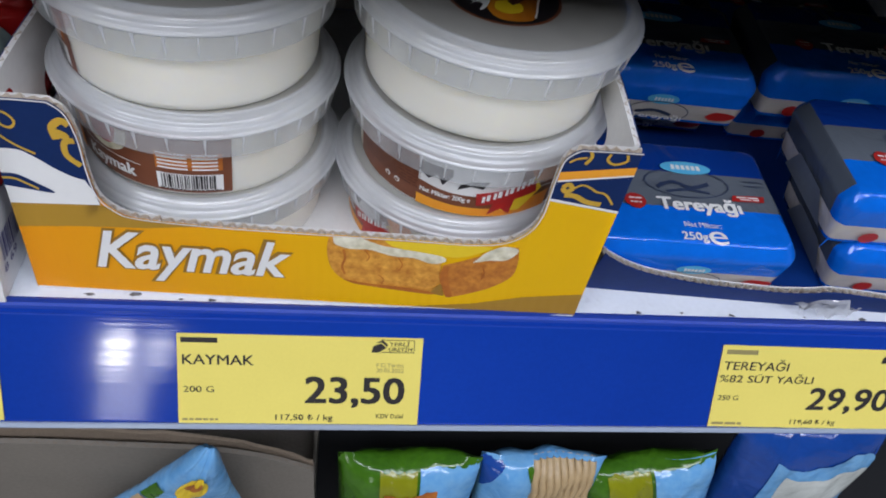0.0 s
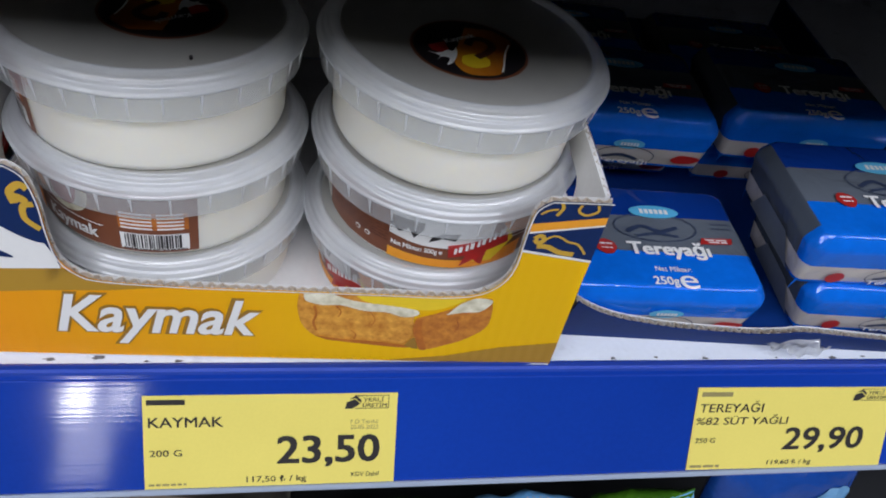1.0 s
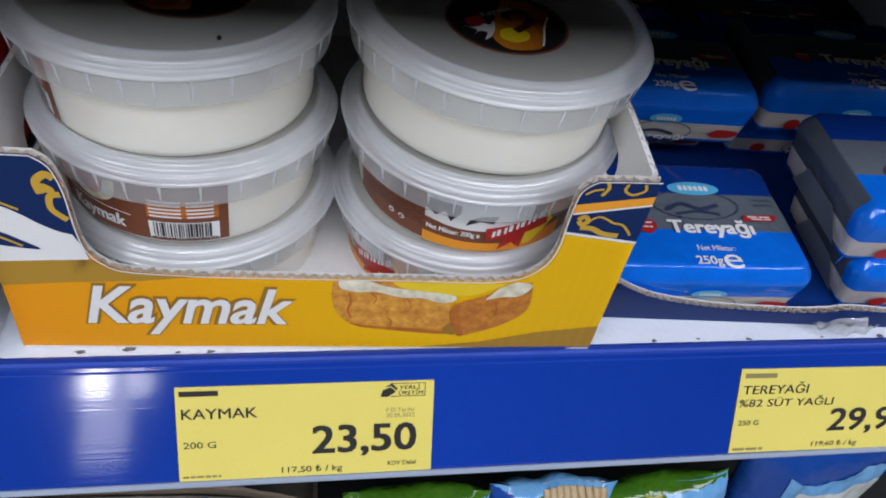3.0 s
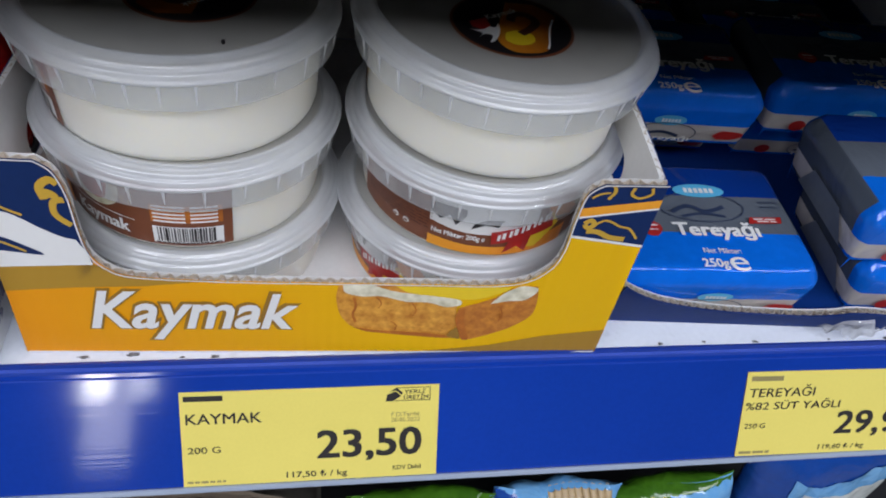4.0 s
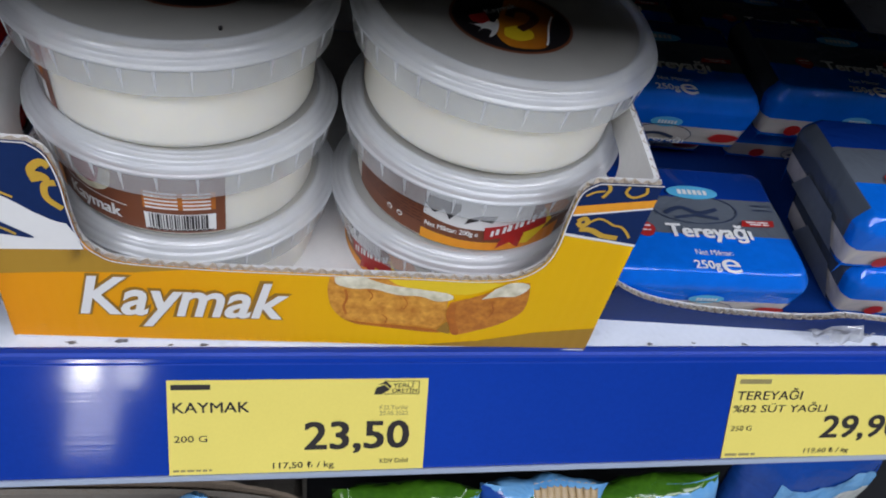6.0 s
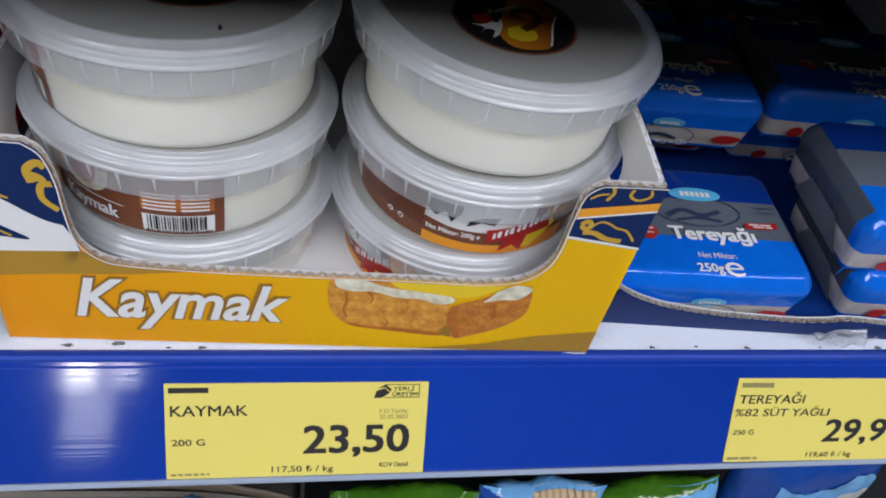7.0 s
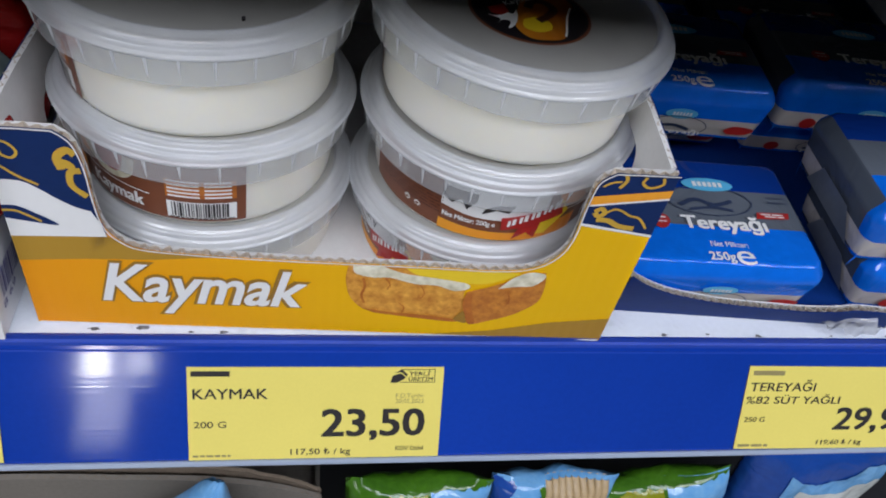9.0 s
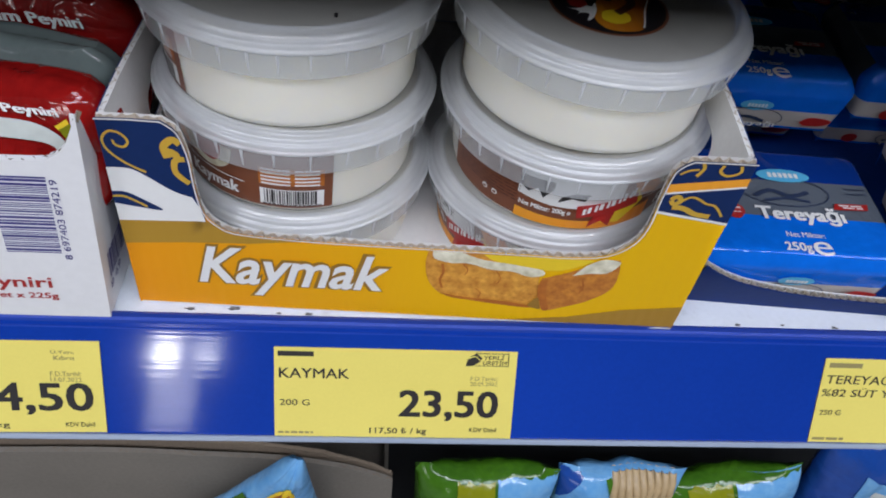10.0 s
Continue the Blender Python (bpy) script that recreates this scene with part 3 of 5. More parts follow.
tag, at = price_tag(-0.1682, 0.6, "yellow paper price tag ending in 4,50")
part("lettering", letters("4,50", *tag_box(0.570, 0.960, 0.445, 0.81), at, 0.024), "ink", tag)
part("lettering", letters("Ü.Yeri:", *tag_box(0.81, 0.90, 0.09, 0.135), at, 0.003), "grey_ink", tag)
part("lettering", letters("Kıbrıs", *tag_box(0.82, 0.90, 0.155, 0.20), at, 0.003), "grey_ink", tag)
part("lettering", letters("F.D.Tarihi:", *tag_box(0.80, 0.92, 0.325, 0.375), at, 0.003), "grey_ink", tag)
part("lettering", letters("13.07.2022", *tag_box(0.80, 0.92, 0.39, 0.435), at), "grey_ink", tag)
part("lettering", letters("/ kg", *tag_box(0.53, 0.62, 0.885, 0.965), at, 0.008), "ink", tag)
part("lettering", letters("KDV Dahil", *tag_box(0.84, 0.955, 0.885, 0.935), at, 0.004), "ink", tag)


# ---------------------------------------------------------------- the cream carton
BOX = Matrix.Translation((0.0051, 0.0036, 1.0006)) @ pose(0, 0, 0, 0, 0, -1.91)
HALF, BOARD, DEPTH = 0.108, 0.0024, 0.222
box = thing("display_carton", "yellow and navy corrugated display carton with cut-down front", "carton", BOX)


def lean(u, z):
    return z * (0.07 - 0.6 * u)


def front3(u, v, d):
    return Vector((u, d + lean(u, v), v))


def front(lift):
    return lambda u, v: Vector((u, -lift + lean(u, v), v))


CUT = rounded_path([(-0.0862, 0.0844), (-0.0815, 0.0805), (-0.0792, 0.0712), (-0.0787, 0.0592), (-0.0772, 0.0482), (-0.0725, 0.0420), (-0.0641, 0.0388), (-0.0372, 0.0380), (-0.0079, 0.0384), (0.0342, 0.0394),
                    (0.0575, 0.0398), (0.0707, 0.0425), (0.0784, 0.0495), (0.0814, 0.0593), (0.0818, 0.0731), (0.0826, 0.0835), (0.0845, 0.0873), (0.0875, 0.0898)])
TOP_EDGE = [(-HALF, 0.0832)] + [(-0.0962, 0.0841)] + CUT + [(0.0969, 0.0906), (HALF, 0.0913)]
OUT = [(HALF, 0.0), (-HALF, 0.0)]
front_panel = part("front_panel", liner_sheet(OUT[::-1] + [(u, v - 0.0008) for u, v in TOP_EDGE[::-1]], front3, 0.0, 0.0004, 0.006), "yellow", box, "yellow printed front with a cut-out")
part("front_lining", liner_sheet(OUT[::-1] + TOP_EDGE[::-1], front3, BOARD - 0.0004, BOARD, 0.006), "liner", box, "white inner face")
part("front_core", liner_sheet(OUT[::-1] + [(u, v - 0.0030) for u, v in TOP_EDGE[::-1]], front3, 0.0006, BOARD - 0.0006, 0.006), "board", box)
part("torn_edge", torn_edge(TOP_EDGE, BOARD, front3), "edge", box, "wavy cut edge of corrugated board")

part("edge_wear", ribbon(TOP_EDGE, 0.0005, front(0.0011), 0.006), "liner", box, "pale bare paper along the cut")
# print on the front
UP = {1: front(0.0002), 2: front(0.0004), 3: front(0.0006), 4: front(0.0008), 5: front(0.0010)}
FP = front_panel
part("navy_field", sheet([(-HALF, 0.0412)] + TOP_EDGE[:2] + [p for p in CUT if p[0] < -0.0768 and p[1] > 0.045] + [(-0.0768, 0.0434)], UP[1], 0.006), "navy", FP)
part("white_hill", sheet(rounded_path([(-HALF, 0.0640), (-0.1001, 0.0642), (-0.0946, 0.0615), (-0.0896, 0.0580), (-0.0845, 0.0552), (-0.0802, 0.0540)]) + [(-0.0783, 0.0500), (-0.0768, 0.0434), (-HALF, 0.0411)], UP[2], 0.006), "white", FP)
part("navy_lens", sheet(rounded_path([(-HALF, 0.0541), (-0.1030, 0.0542), (-0.0975, 0.0515), (-0.0913, 0.0474), (-0.1000, 0.0480), (-HALF, 0.0490)]), UP[3], 0.006), "navy", FP)
part("gold_stroke", ribbon(rounded_path([(-HALF, 0.0522), (-0.1040, 0.0524), (-0.1000, 0.0506), (-0.0965, 0.0486)]), 0.0009, UP[4], 0.006), "gold", FP)
part("gold_scroll", ribbon(rounded_path([(-0.0945, 0.0632), (-0.1010, 0.0665), (-0.1058, 0.0708), (-0.1070, 0.0752), (-0.1042, 0.0785), (-0.1005, 0.0780), (-0.0985, 0.0752), (-0.1003, 0.0728), (-0.1030, 0.0735), (-0.1035, 0.0752)]), 0.0009, UP[2], 0.006), "gold", FP)
part("gold_flower", merge(ribbon(rounded_path([(-0.0802, 0.0600), (-0.0842, 0.0640), (-0.0838, 0.0690), (-0.0805, 0.0700)]), 0.0022, UP[2], 0.006), sheet(oval(-0.0846, 0.0722, 0.0030, 0.0016, 20, -20), front(0.00045), 0.006), ribbon(rounded_path([(-0.0862, 0.0700), (-0.0868, 0.0745), (-0.0835, 0.0775), (-0.0812, 0.0760)]), 0.0026, front(0.0005), 0.006)), "gold", FP)
part("olive_band", sheet([(-HALF, 0.0410), (-0.0780, 0.0434)] + [(u, v - 0.0004) for u, v in CUT if -0.0775 < u < -0.037 and v < 0.0432] + [(-0.0372, 0.0376), (-0.0624, 0.0340), (-0.0855, 0.0325), (-HALF, 0.0302)], UP[1], 0.006), "olive", FP)
part("olive_foot", sheet([(0.0355, 0.0003), (0.0627, 0.0044), (0.0843, 0.0108), (HALF, 0.0150), (HALF, 0.0003)], UP[1], 0.006), "olive", FP)
part("navy_corner", sheet([(0.0822, 0.0660), (HALF, 0.0630), (HALF, 0.0911), (0.0969, 0.0904)] + [p for p in CUT[::-1] if p[0] > 0.0815 and p[1] > 0.066], UP[1], 0.006), "navy", FP)
part("white_line", ribbon([(0.0822, 0.0660), (HALF, 0.0630)], 0.0012, UP[2], 0.006), "white", FP)
part("orange_stripe", sheet([(0.0826, 0.0790), (HALF, 0.0848), (HALF, 0.0813), (0.0826, 0.0752)], UP[2], 0.006), "orange", FP)
part("pale_line", ribbon([(0.0826, 0.0750), (HALF, 0.0811)], 0.0008, UP[3], 0.006), "white", FP)
part("gold_ornament", merge(ribbon(rounded_path([(0.0850, 0.0725), (0.0870, 0.0742), (0.0885, 0.0722), (0.0865, 0.0706), (0.0852, 0.0722)]), 0.0018, UP[3], 0.006), ribbon(rounded_path([(0.0865, 0.0690), (0.0905, 0.0690), (0.0950, 0.0668), (0.1005, 0.0662)]), 0.0022, UP[3], 0.006),
                            ribbon(rounded_path([(0.0885, 0.0722), (0.0915, 0.0745), (0.0945, 0.0738), (0.0972, 0.0722), (0.1005, 0.0715), (0.1030, 0.0690), (0.1045, 0.0668)]), 0.0009, front(0.0007), 0.006)), "gold", FP)
part("gold_ornament", merge(ribbon(rounded_path([(0.0905, 0.0898), (0.0915, 0.0872), (0.0900, 0.0838)]), 0.0012, UP[3], 0.006), ribbon(rounded_path([(0.0975, 0.0895), (0.0970, 0.0868), (0.1000, 0.0852), (0.1035, 0.0872), (0.1030, 0.0898)]), 0.0010, front(0.0007), 0.006), ribbon(rounded_path([(0.0845, 0.0840), (0.0870, 0.0860), (0.0900, 0.0868)]), 0.0008, front(0.0008), 0.006)), "gold", FP)
# sliced loaf picture
part("loaf_back", sheet(rounded_path([(0.0045, 0.0372), (0.0038, 0.0300), (0.0060, 0.0200), (0.0132, 0.0132), (0.0290, 0.0108), (0.0440, 0.0092), (0.0480, 0.0100), (0.0500, 0.0135), (0.0480, 0.0250)]) + [(0.0480, 0.0385), (0.0045, 0.0378)], UP[1], 0.006), "crust", FP)
part("loaf_front", sheet(rounded_path([(0.0490, 0.0270), (0.0482, 0.0200), (0.0500, 0.0140), (0.0515, 0.0095), (0.0535, 0.0080), (0.0620, 0.0115), (0.0692, 0.0155), (0.0765, 0.0230), (0.0775, 0.0320), (0.0762, 0.0400)]) + [(0.0690, 0.0396), (0.0640, 0.0345), (0.0560, 0.0300)], UP[2], 0.006), "slice", FP)
part("loaf_cut", sheet(rounded_path([(0.0486, 0.0262), (0.0482, 0.0200), (0.0500, 0.0140), (0.0515, 0.0095), (0.0535, 0.0082), (0.0545, 0.0095), (0.0528, 0.0150), (0.0515, 0.0205), (0.0512, 0.0265)]), UP[3], 0.006), "crumb", FP)
part("loaf_shadow", sheet(rounded_path([(0.0455, 0.0108), (0.0478, 0.0148), (0.0492, 0.0160), (0.0502, 0.0130), (0.0510, 0.0094), (0.0490, 0.0095)]), UP[4], 0.006), "outline", FP)
part("spread", sheet(rounded_path([(0.0060, 0.0378), (0.0070, 0.0340), (0.0130, 0.0322), (0.0200, 0.0325), (0.0290, 0.0300), (0.0370, 0.0298), (0.0440, 0.0275), (0.0492, 0.0290), (0.0480, 0.0318), (0.0380, 0.0335), (0.0250, 0.0352), (0.0170, 0.0382)]), UP[3], 0.006), "creamp", FP)
part("spread", sheet(rounded_path([(0.0600, 0.0300), (0.0660, 0.0318), (0.0730, 0.0330), (0.0765, 0.0390), (0.0700, 0.0402), (0.0640, 0.0360)]), UP[4], 0.006), "creamp", FP)
part("crust_cracks", merge(ribbon(rounded_path([(0.0100, 0.0315), (0.0108, 0.0270), (0.0098, 0.0225), (0.0110, 0.0180)]), 0.0009, UP[3], 0.006), ribbon(rounded_path([(0.0180, 0.0320), (0.0200, 0.0290), (0.0190, 0.0262)]), 0.0005, UP[3], 0.006), ribbon(rounded_path([(0.0310, 0.0296), (0.0330, 0.0255), (0.0318, 0.0220)]), 0.0004, UP[3], 0.006), ribbon(rounded_path([(0.0240, 0.0190), (0.0262, 0.0165), (0.0255, 0.0135)]), 0.0004, UP[3], 0.006), ribbon(rounded_path([(0.0640, 0.0290), (0.0655, 0.0240), (0.0645, 0.0205)]), 0.0005, UP[5], 0.006)), "crumb", FP)["kind"] = "stuff"
part("loaf_underside", sheet(rounded_path([(0.0100, 0.0152), (0.0200, 0.0136), (0.0320, 0.0128), (0.0440, 0.0112), (0.0478, 0.0098), (0.0440, 0.0094), (0.0290, 0.0110), (0.0150, 0.0128)]), UP[3], 0.006), "crumb", FP)
part("honey", sheet(rounded_path([(0.0250, 0.0378), (0.0300, 0.0345), (0.0420, 0.0322), (0.0540, 0.0318), (0.0620, 0.0352), (0.0660, 0.0388), (0.0500, 0.0384)]), UP[2], 0.006), "yolk", FP)
part("bottom_wear", ribbon([(-0.107, 0.0004), (-0.06, 0.0003), (0.0, 0.0005), (0.06, 0.0004), (0.1075, 0.0006)], 0.0009, UP[2], 0.006), "liner", FP, "worn pale bottom edge")
# big word with its brown outline
part("word_outline", letters("Kaymak", -0.0840, -0.0085, 0.0069, 0.0331, UP[2], 0, 0.34, 0.006, 0.6, 0.056), "outline", FP, "brown outline of the word")
part("lettering", letters("Kaymak", -0.0830, -0.0097, 0.0078, 0.0322, UP[4], 0, 0.34, 0.006, 0.6, 0.021), "white", FP, "bold white slanted word")

# side walls, back and bottom
def side3(sign):
    return lambda y, z, d: Vector((sign * (HALF - d), y + lean(sign * HALF, z) * max(0, 1 - y / 0.12), z))


def hand_hole(yc, zc, ry, rz, n=20):
    return [(yc + ry * math.copysign(abs(math.cos(a)) ** 0.6, math.cos(a)), zc + rz * math.copysign(abs(math.sin(a)) ** 0.8, math.sin(a))) for a in (2 * math.pi * i / n for i in range(n))]


def holed(outline, hole, place3, d0, d1):
    """A board face with one hand hole through it."""
    bm = bmesh.new()
    loops = []
    for d in (d0, d1):
        o = [bm.verts.new(place3(y, z, d)) for y, z in outline]
        h = [bm.verts.new(place3(y, z, d)) for y, z in hole]
        es = [bm.edges.new((r[i], r[(i + 1) % len(r)])) for r in (o, h) for i in range(len(r))]
        bmesh.ops.triangle_fill(bm, edges=es, use_beauty=True)
        loops.append((o, h))
    for k in (0, 1):
        a, b = loops[0][k], loops[1][k]
        for i in range(len(a)):
            bm.faces.new((a[i], a[(i + 1) % len(a)], b[(i + 1) % len(b)], b[i]))
    bmesh.ops.recalc_face_normals(bm, faces=bm.faces[:])
    return bm


for sign, z_top in ((1, 0.0915), (-1, 0.0835)):
    edge = rounded_path([(0.0034, z_top), (0.03, z_top + 0.001), (0.06, z_top + 0.0005), (0.11, z_top), (DEPTH, z_top)], 4)
    outline = [(DEPTH, 0.0), (0.0034, 0.0)] + edge
    hole = hand_hole(0.040 if sign > 0 else 0.056, 0.0690 if sign > 0 else 0.056, 0.012, 0.0085)
    part("side_panel", holed(outline, hole, side3(sign), 0.0, 0.0005), "navy", box, "navy printed side with a hand hole")
    part("side_lining", holed(outline, hole, side3(sign), 0.0005, BOARD), "liner", box, "white inner side with a hand hole")
    part("torn_edge", torn_edge(edge, BOARD, side3(sign)), "edge", box)
part("back_panel", block(-HALF + BOARD, HALF - BOARD, DEPTH - BOARD, DEPTH, 0.003, 0.09), "liner", box)
part("bottom_panel", block(-HALF + 0.0005, HALF - 0.0005, 0.0045, DEPTH - 0.001, 0.0, 0.0010), "liner", box)
part("bottom_flap", block(-0.0165, 0.1, 0.006, 0.2, 0.0011, 0.0016), "liner", box, "white overlapping floor flap")


# ---------------------------------------------------------------- cream tubs
def body_radius(z):
    return 0.0458 + 0.0014 * z / 0.03


def round_body(lift, turn=0.0):
    """A place on the tub's wall: u in degrees round it, v up."""
    def put(u, v):
        v -= 0.0042
        r, a = body_radius(v) + lift, radians(u + turn)
        return Vector((r * math.cos(a), r * math.sin(a), v))
    return put


def cream_tub():
    tub = thing("cream_tub", "", "tub", group="tubs in the yellow carton")
    part("body", revolve([(0, -0.0022), (0.0436, -0.0022), (0.0447, -0.0018), (0.0453, -0.0008), (body_radius(0.001), 0.001), (body_radius(0.027), 0.027), (0.0470, 0.0285), (0, 0.0285)]), "cream", tub, "cream-coloured round plastic body")
    part("neck", revolve([(0.0471, 0.0286), (0.0474, 0.0330), (0.0478, 0.0332), (0.0475, 0.0286)]), "collar", tub, "clear empty neck above the cream")
    collar = part("collar", revolve([(0.0521, 0.0306), (0.0519, 0.0280), (0.0512, 0.0217), (0.0514, 0.0213), (0.0518, 0.0214), (0.0519, 0.0220), (0.0526, 0.0282), (0.0529, 0.0306)]), "collar", tub, "milky see-through plastic collar")
    ribs = []
    for i in range(30):
        a = 2 * math.pi * (i + 0.22 * math.sin(i * 7.1)) / 30
        low_z = 0.0222 + 0.0022 * (0.5 + 0.5 * math.sin(i * 3.3))
        rib = bmesh.new()
        foot = [rib.verts.new((0.0518 + 0.0007 * (low_z - 0.0213) / 0.0063, w, low_z)) for w in (-0.00012, 0.00012)]
        head = [rib.verts.new((x, w, 0.0303)) for x, w in ((0.0526, -0.0006), (0.0533, -0.0004), (0.0533, 0.0004), (0.0526, 0.0006))]
        rib.faces.new(head)
        rib.faces.new((foot[0], head[0], head[1]))
        rib.faces.new((foot[0], head[1], head[2], foot[1]))
        rib.faces.new((foot[1], head[2], head[3]))
        bmesh.ops.rotate(rib, verts=rib.verts[:], matrix=Matrix.Rotation(a, 3, "Z"))
        ribs.append(rib)
    part("ribs", merge(*ribs), "rib", collar, "thin white moulded ribs")["kind"] = "stuff"
    lid = part("lid", revolve([(0.0527, 0.0303), (0.0533, 0.0304), (0.0537, 0.0308), (0.0538, 0.0313), (0.0535, 0.0318), (0.0531, 0.0320), (0.0529, 0.0324), (0.0525, 0.0334), (0.0520, 0.0339), (0.0514, 0.0342), (0.0512, 0.0346), (0.0508, 0.0354), (0.0501, 0.0359), (0.0496, 0.0361), (0.0493, 0.0366), (0.0483, 0.0372), (0.0474, 0.0373), (0.0467, 0.0370), (0.0464, 0.0362), (0.0462, 0.0353), (0.0459, 0.0350)]), "skirt", tub, "milky rimmed lid")
    part("lid_panel", revolve([(0.0459, 0.0350), (0.0454, 0.0349), (0.0448, 0.0350), (0.0300, 0.0350), (0, 0.0350), (0, 0.0344), (0.0454, 0.0343)]), "lidtop_shaded", lid)
    # lid sticker
    flat = lambda lift: (lambda u, v: Vector((u, v, 0.0350 + lift)))
    st = part("sticker", sheet(oval(0, 0, 0.0212, 0.0198, 48), flat(0.00015)), "brown", tub, "round dark sticker with an orange picture")
    part("sticker_field", sheet(oval(0, 0, 0.0202, 0.0188, 48), flat(0.0003)), "black", st)
    disc = lambda pts: [(0.0194 * a, 0.0180 * b) for a, b in pts]
    part("sticker_picture", grid_sheet(rounded_path(disc([(0.10, 0.80), (-0.08, 0.38), (-0.24, 0.02), (-0.42, -0.48), (-0.30, -0.88), (0.05, -0.97), (0.36, -0.88), (0.52, -0.52), (0.72, -0.05), (0.88, 0.30), (0.62, 0.72)])), flat(0.00045), 0.004), "stickerpic", st)
    part("sticker_swirl", ribbon(rounded_path(disc([(-0.02, 0.10), (0.12, 0.34), (0.36, 0.30), (0.44, 0.05), (0.26, -0.18), (0.04, -0.34)])), 0.0030, flat(0.0006)), "dbrown", st)
    part("sticker_honey", sheet(rounded_path(disc([(-0.22, -0.30), (0.02, -0.22), (0.24, -0.36), (0.20, -0.62), (-0.08, -0.72), (-0.28, -0.56), (-0.22, -0.30)])), flat(0.00055)), "yolk", st)
    part("sticker_line", ribbon(rounded_path(disc([(0.80, 0.16), (0.62, -0.20), (0.46, -0.66), (0.38, -0.84)])), 0.0007, flat(0.0006)), "white", st)
    part("sticker_white", sheet(rounded_path(disc([(-0.84, -0.16), (-0.66, -0.20), (-0.50, -0.06), (-0.36, -0.12), (-0.26, 0.02), (-0.30, -0.24), (-0.44, -0.52), (-0.58, -0.62), (-0.48, -0.40), (-0.60, -0.34), (-0.72, -0.44), (-0.64, -0.30), (-0.84, -0.16)])), flat(0.0005)), "white", st)
    part("sticker_badge", sheet([(-0.0150, 0.0015), (-0.0085, 0.0040), (-0.0080, -0.0012), (-0.0115, -0.0035), (-0.0145, -0.0020)], flat(0.0006)), "red", st)
    part("lettering", letters("Kaymak", -0.0088, 0.0045, 0.0042, 0.0080, flat(0.0006), 0.01, 0.1, turn=22), "white", st)
    # wrap label, 190 degrees long
    lab = part("wrap_label", sheet(rect(0, 190, 0.0045, 0.0318), round_body(0.0002), 5), "brown", tub, "brown printed paper wrap label")
    L = {k: round_body(0.0002 + 0.00015 * k) for k in range(1, 6)}
    r2 = random.Random(9)
    part("fine_print", merge(*[word_bars(6, 46, 0.0245 - 0.0016 * i, 0.0005, L[1], r2, 5, 4) for i in range(9)]), "dbrown", lab)
    part("recycling_mark", merge(*[sheet(oval(c, 0.0102, 1.7, 0.0013, 10), L[1], 1) for c in (27, 33)]), "white", lab)
    part("recycling_mark_middle", merge(*[sheet(oval(c, 0.0102, 1.0, 0.0007, 10), L[2], 1) for c in (27, 33)]), "brown", lab)
    part("picture_white", sheet(rect(45, 94, 0.0150, 0.0312), L[1], 4), "white", lab)
    part("picture_cow", merge(sheet([(45, 0.0225), (50, 0.0195), (54, 0.0228), (57, 0.0182), (61, 0.0235), (61, 0.0272), (45, 0.0272)], L[2], 3), sheet([(64, 0.0175), (70, 0.0205), (76, 0.0195), (78, 0.0235), (70, 0.0230), (65, 0.0205)], L[2], 3)), "black", lab)
    part("picture_stripe", sheet([(45, 0.0085), (45, 0.0175), (56, 0.0158), (94, 0.0125), (112, 0.0150), (112, 0.0045), (45, 0.0045)], L[3], 4), "brown", lab)
    part("picture_orange", sheet([(45, 0.0045), (45, 0.0098), (64, 0.0090), (82, 0.0090), (98, 0.0122), (112, 0.0140), (112, 0.0045)], L[4], 4), "orange", lab)
    part("picture_yellow", sheet([(86, 0.0080), (91, 0.0180), (101, 0.0240), (106, 0.0170), (96, 0.0068)], L[5], 4), "yolk", lab)
    part("lettering", letters("Net Miktar: 200g e", 46.5, 71, 0.0112, 0.0145, L[5], 0.004, fine=3), "white", lab)
    rib_p = round_body(0.0012)
    part("ribbon_badge", merge(sheet([(74, 0.0108), (73, 0.0176), (101, 0.0226), (103, 0.0160)], rib_p, 3), sheet([(82, 0.0126), (80, 0.0058), (86, 0.0094), (91, 0.0056), (92, 0.0142)], rib_p, 3)), "red", lab, "red ribbon badge")
    part("badge_print", merge(*[sheet([(c, 0.0131 + k * 0.0009), (c + w, 0.0133 + k * 0.0009), (c + w, 0.0166 + k * 0.0010), (c, 0.0164 + k * 0.0010)], round_body(0.0014), 3) for k, (c, w) in enumerate(((76.2, 1.3), (78.2, 1.6), (81.2, 1.3), (83.2, 1.8), (86.4, 1.3), (88.4, 1.8), (91.6, 1.3), (93.6, 1.6), (96.6, 1.2), (98.2, 1.2)))]), "white", lab, "white bars in place of a maker's name")["kind"] = "stuff"
    part("bread_picture", sheet(rounded_path([(110, 0.0275), (116, 0.0215), (126, 0.0165), (136, 0.0165), (143, 0.0205), (145, 0.0275)]), L[1], 4), "creamp", lab)
    part("jam_picture", sheet(rounded_path([(124, 0.0275), (125, 0.0215), (131, 0.0190), (137, 0.0205), (140, 0.0275)]), L[2], 4), "red", lab)
    part("orange_glow", sheet([(98, 0.0275), (102, 0.0210), (114, 0.0175), (118, 0.0195), (112, 0.0275)], L[1], 4), "orange", lab)
    part("lettering", letters("Kaymak", 119, 147, 0.0060, 0.0134, L[3], 0.010, 0.05, 3), "white", lab)
    part("rule_line", sheet([(106, 0.0168), (122, 0.0150), (150, 0.0142), (150, 0.0146), (122, 0.0154), (106, 0.0172)], L[2], 3), "white", lab)
    part("table_field", sheet(rect(157, 186, 0.0155, 0.0235), L[1], 4), "crumb", lab)
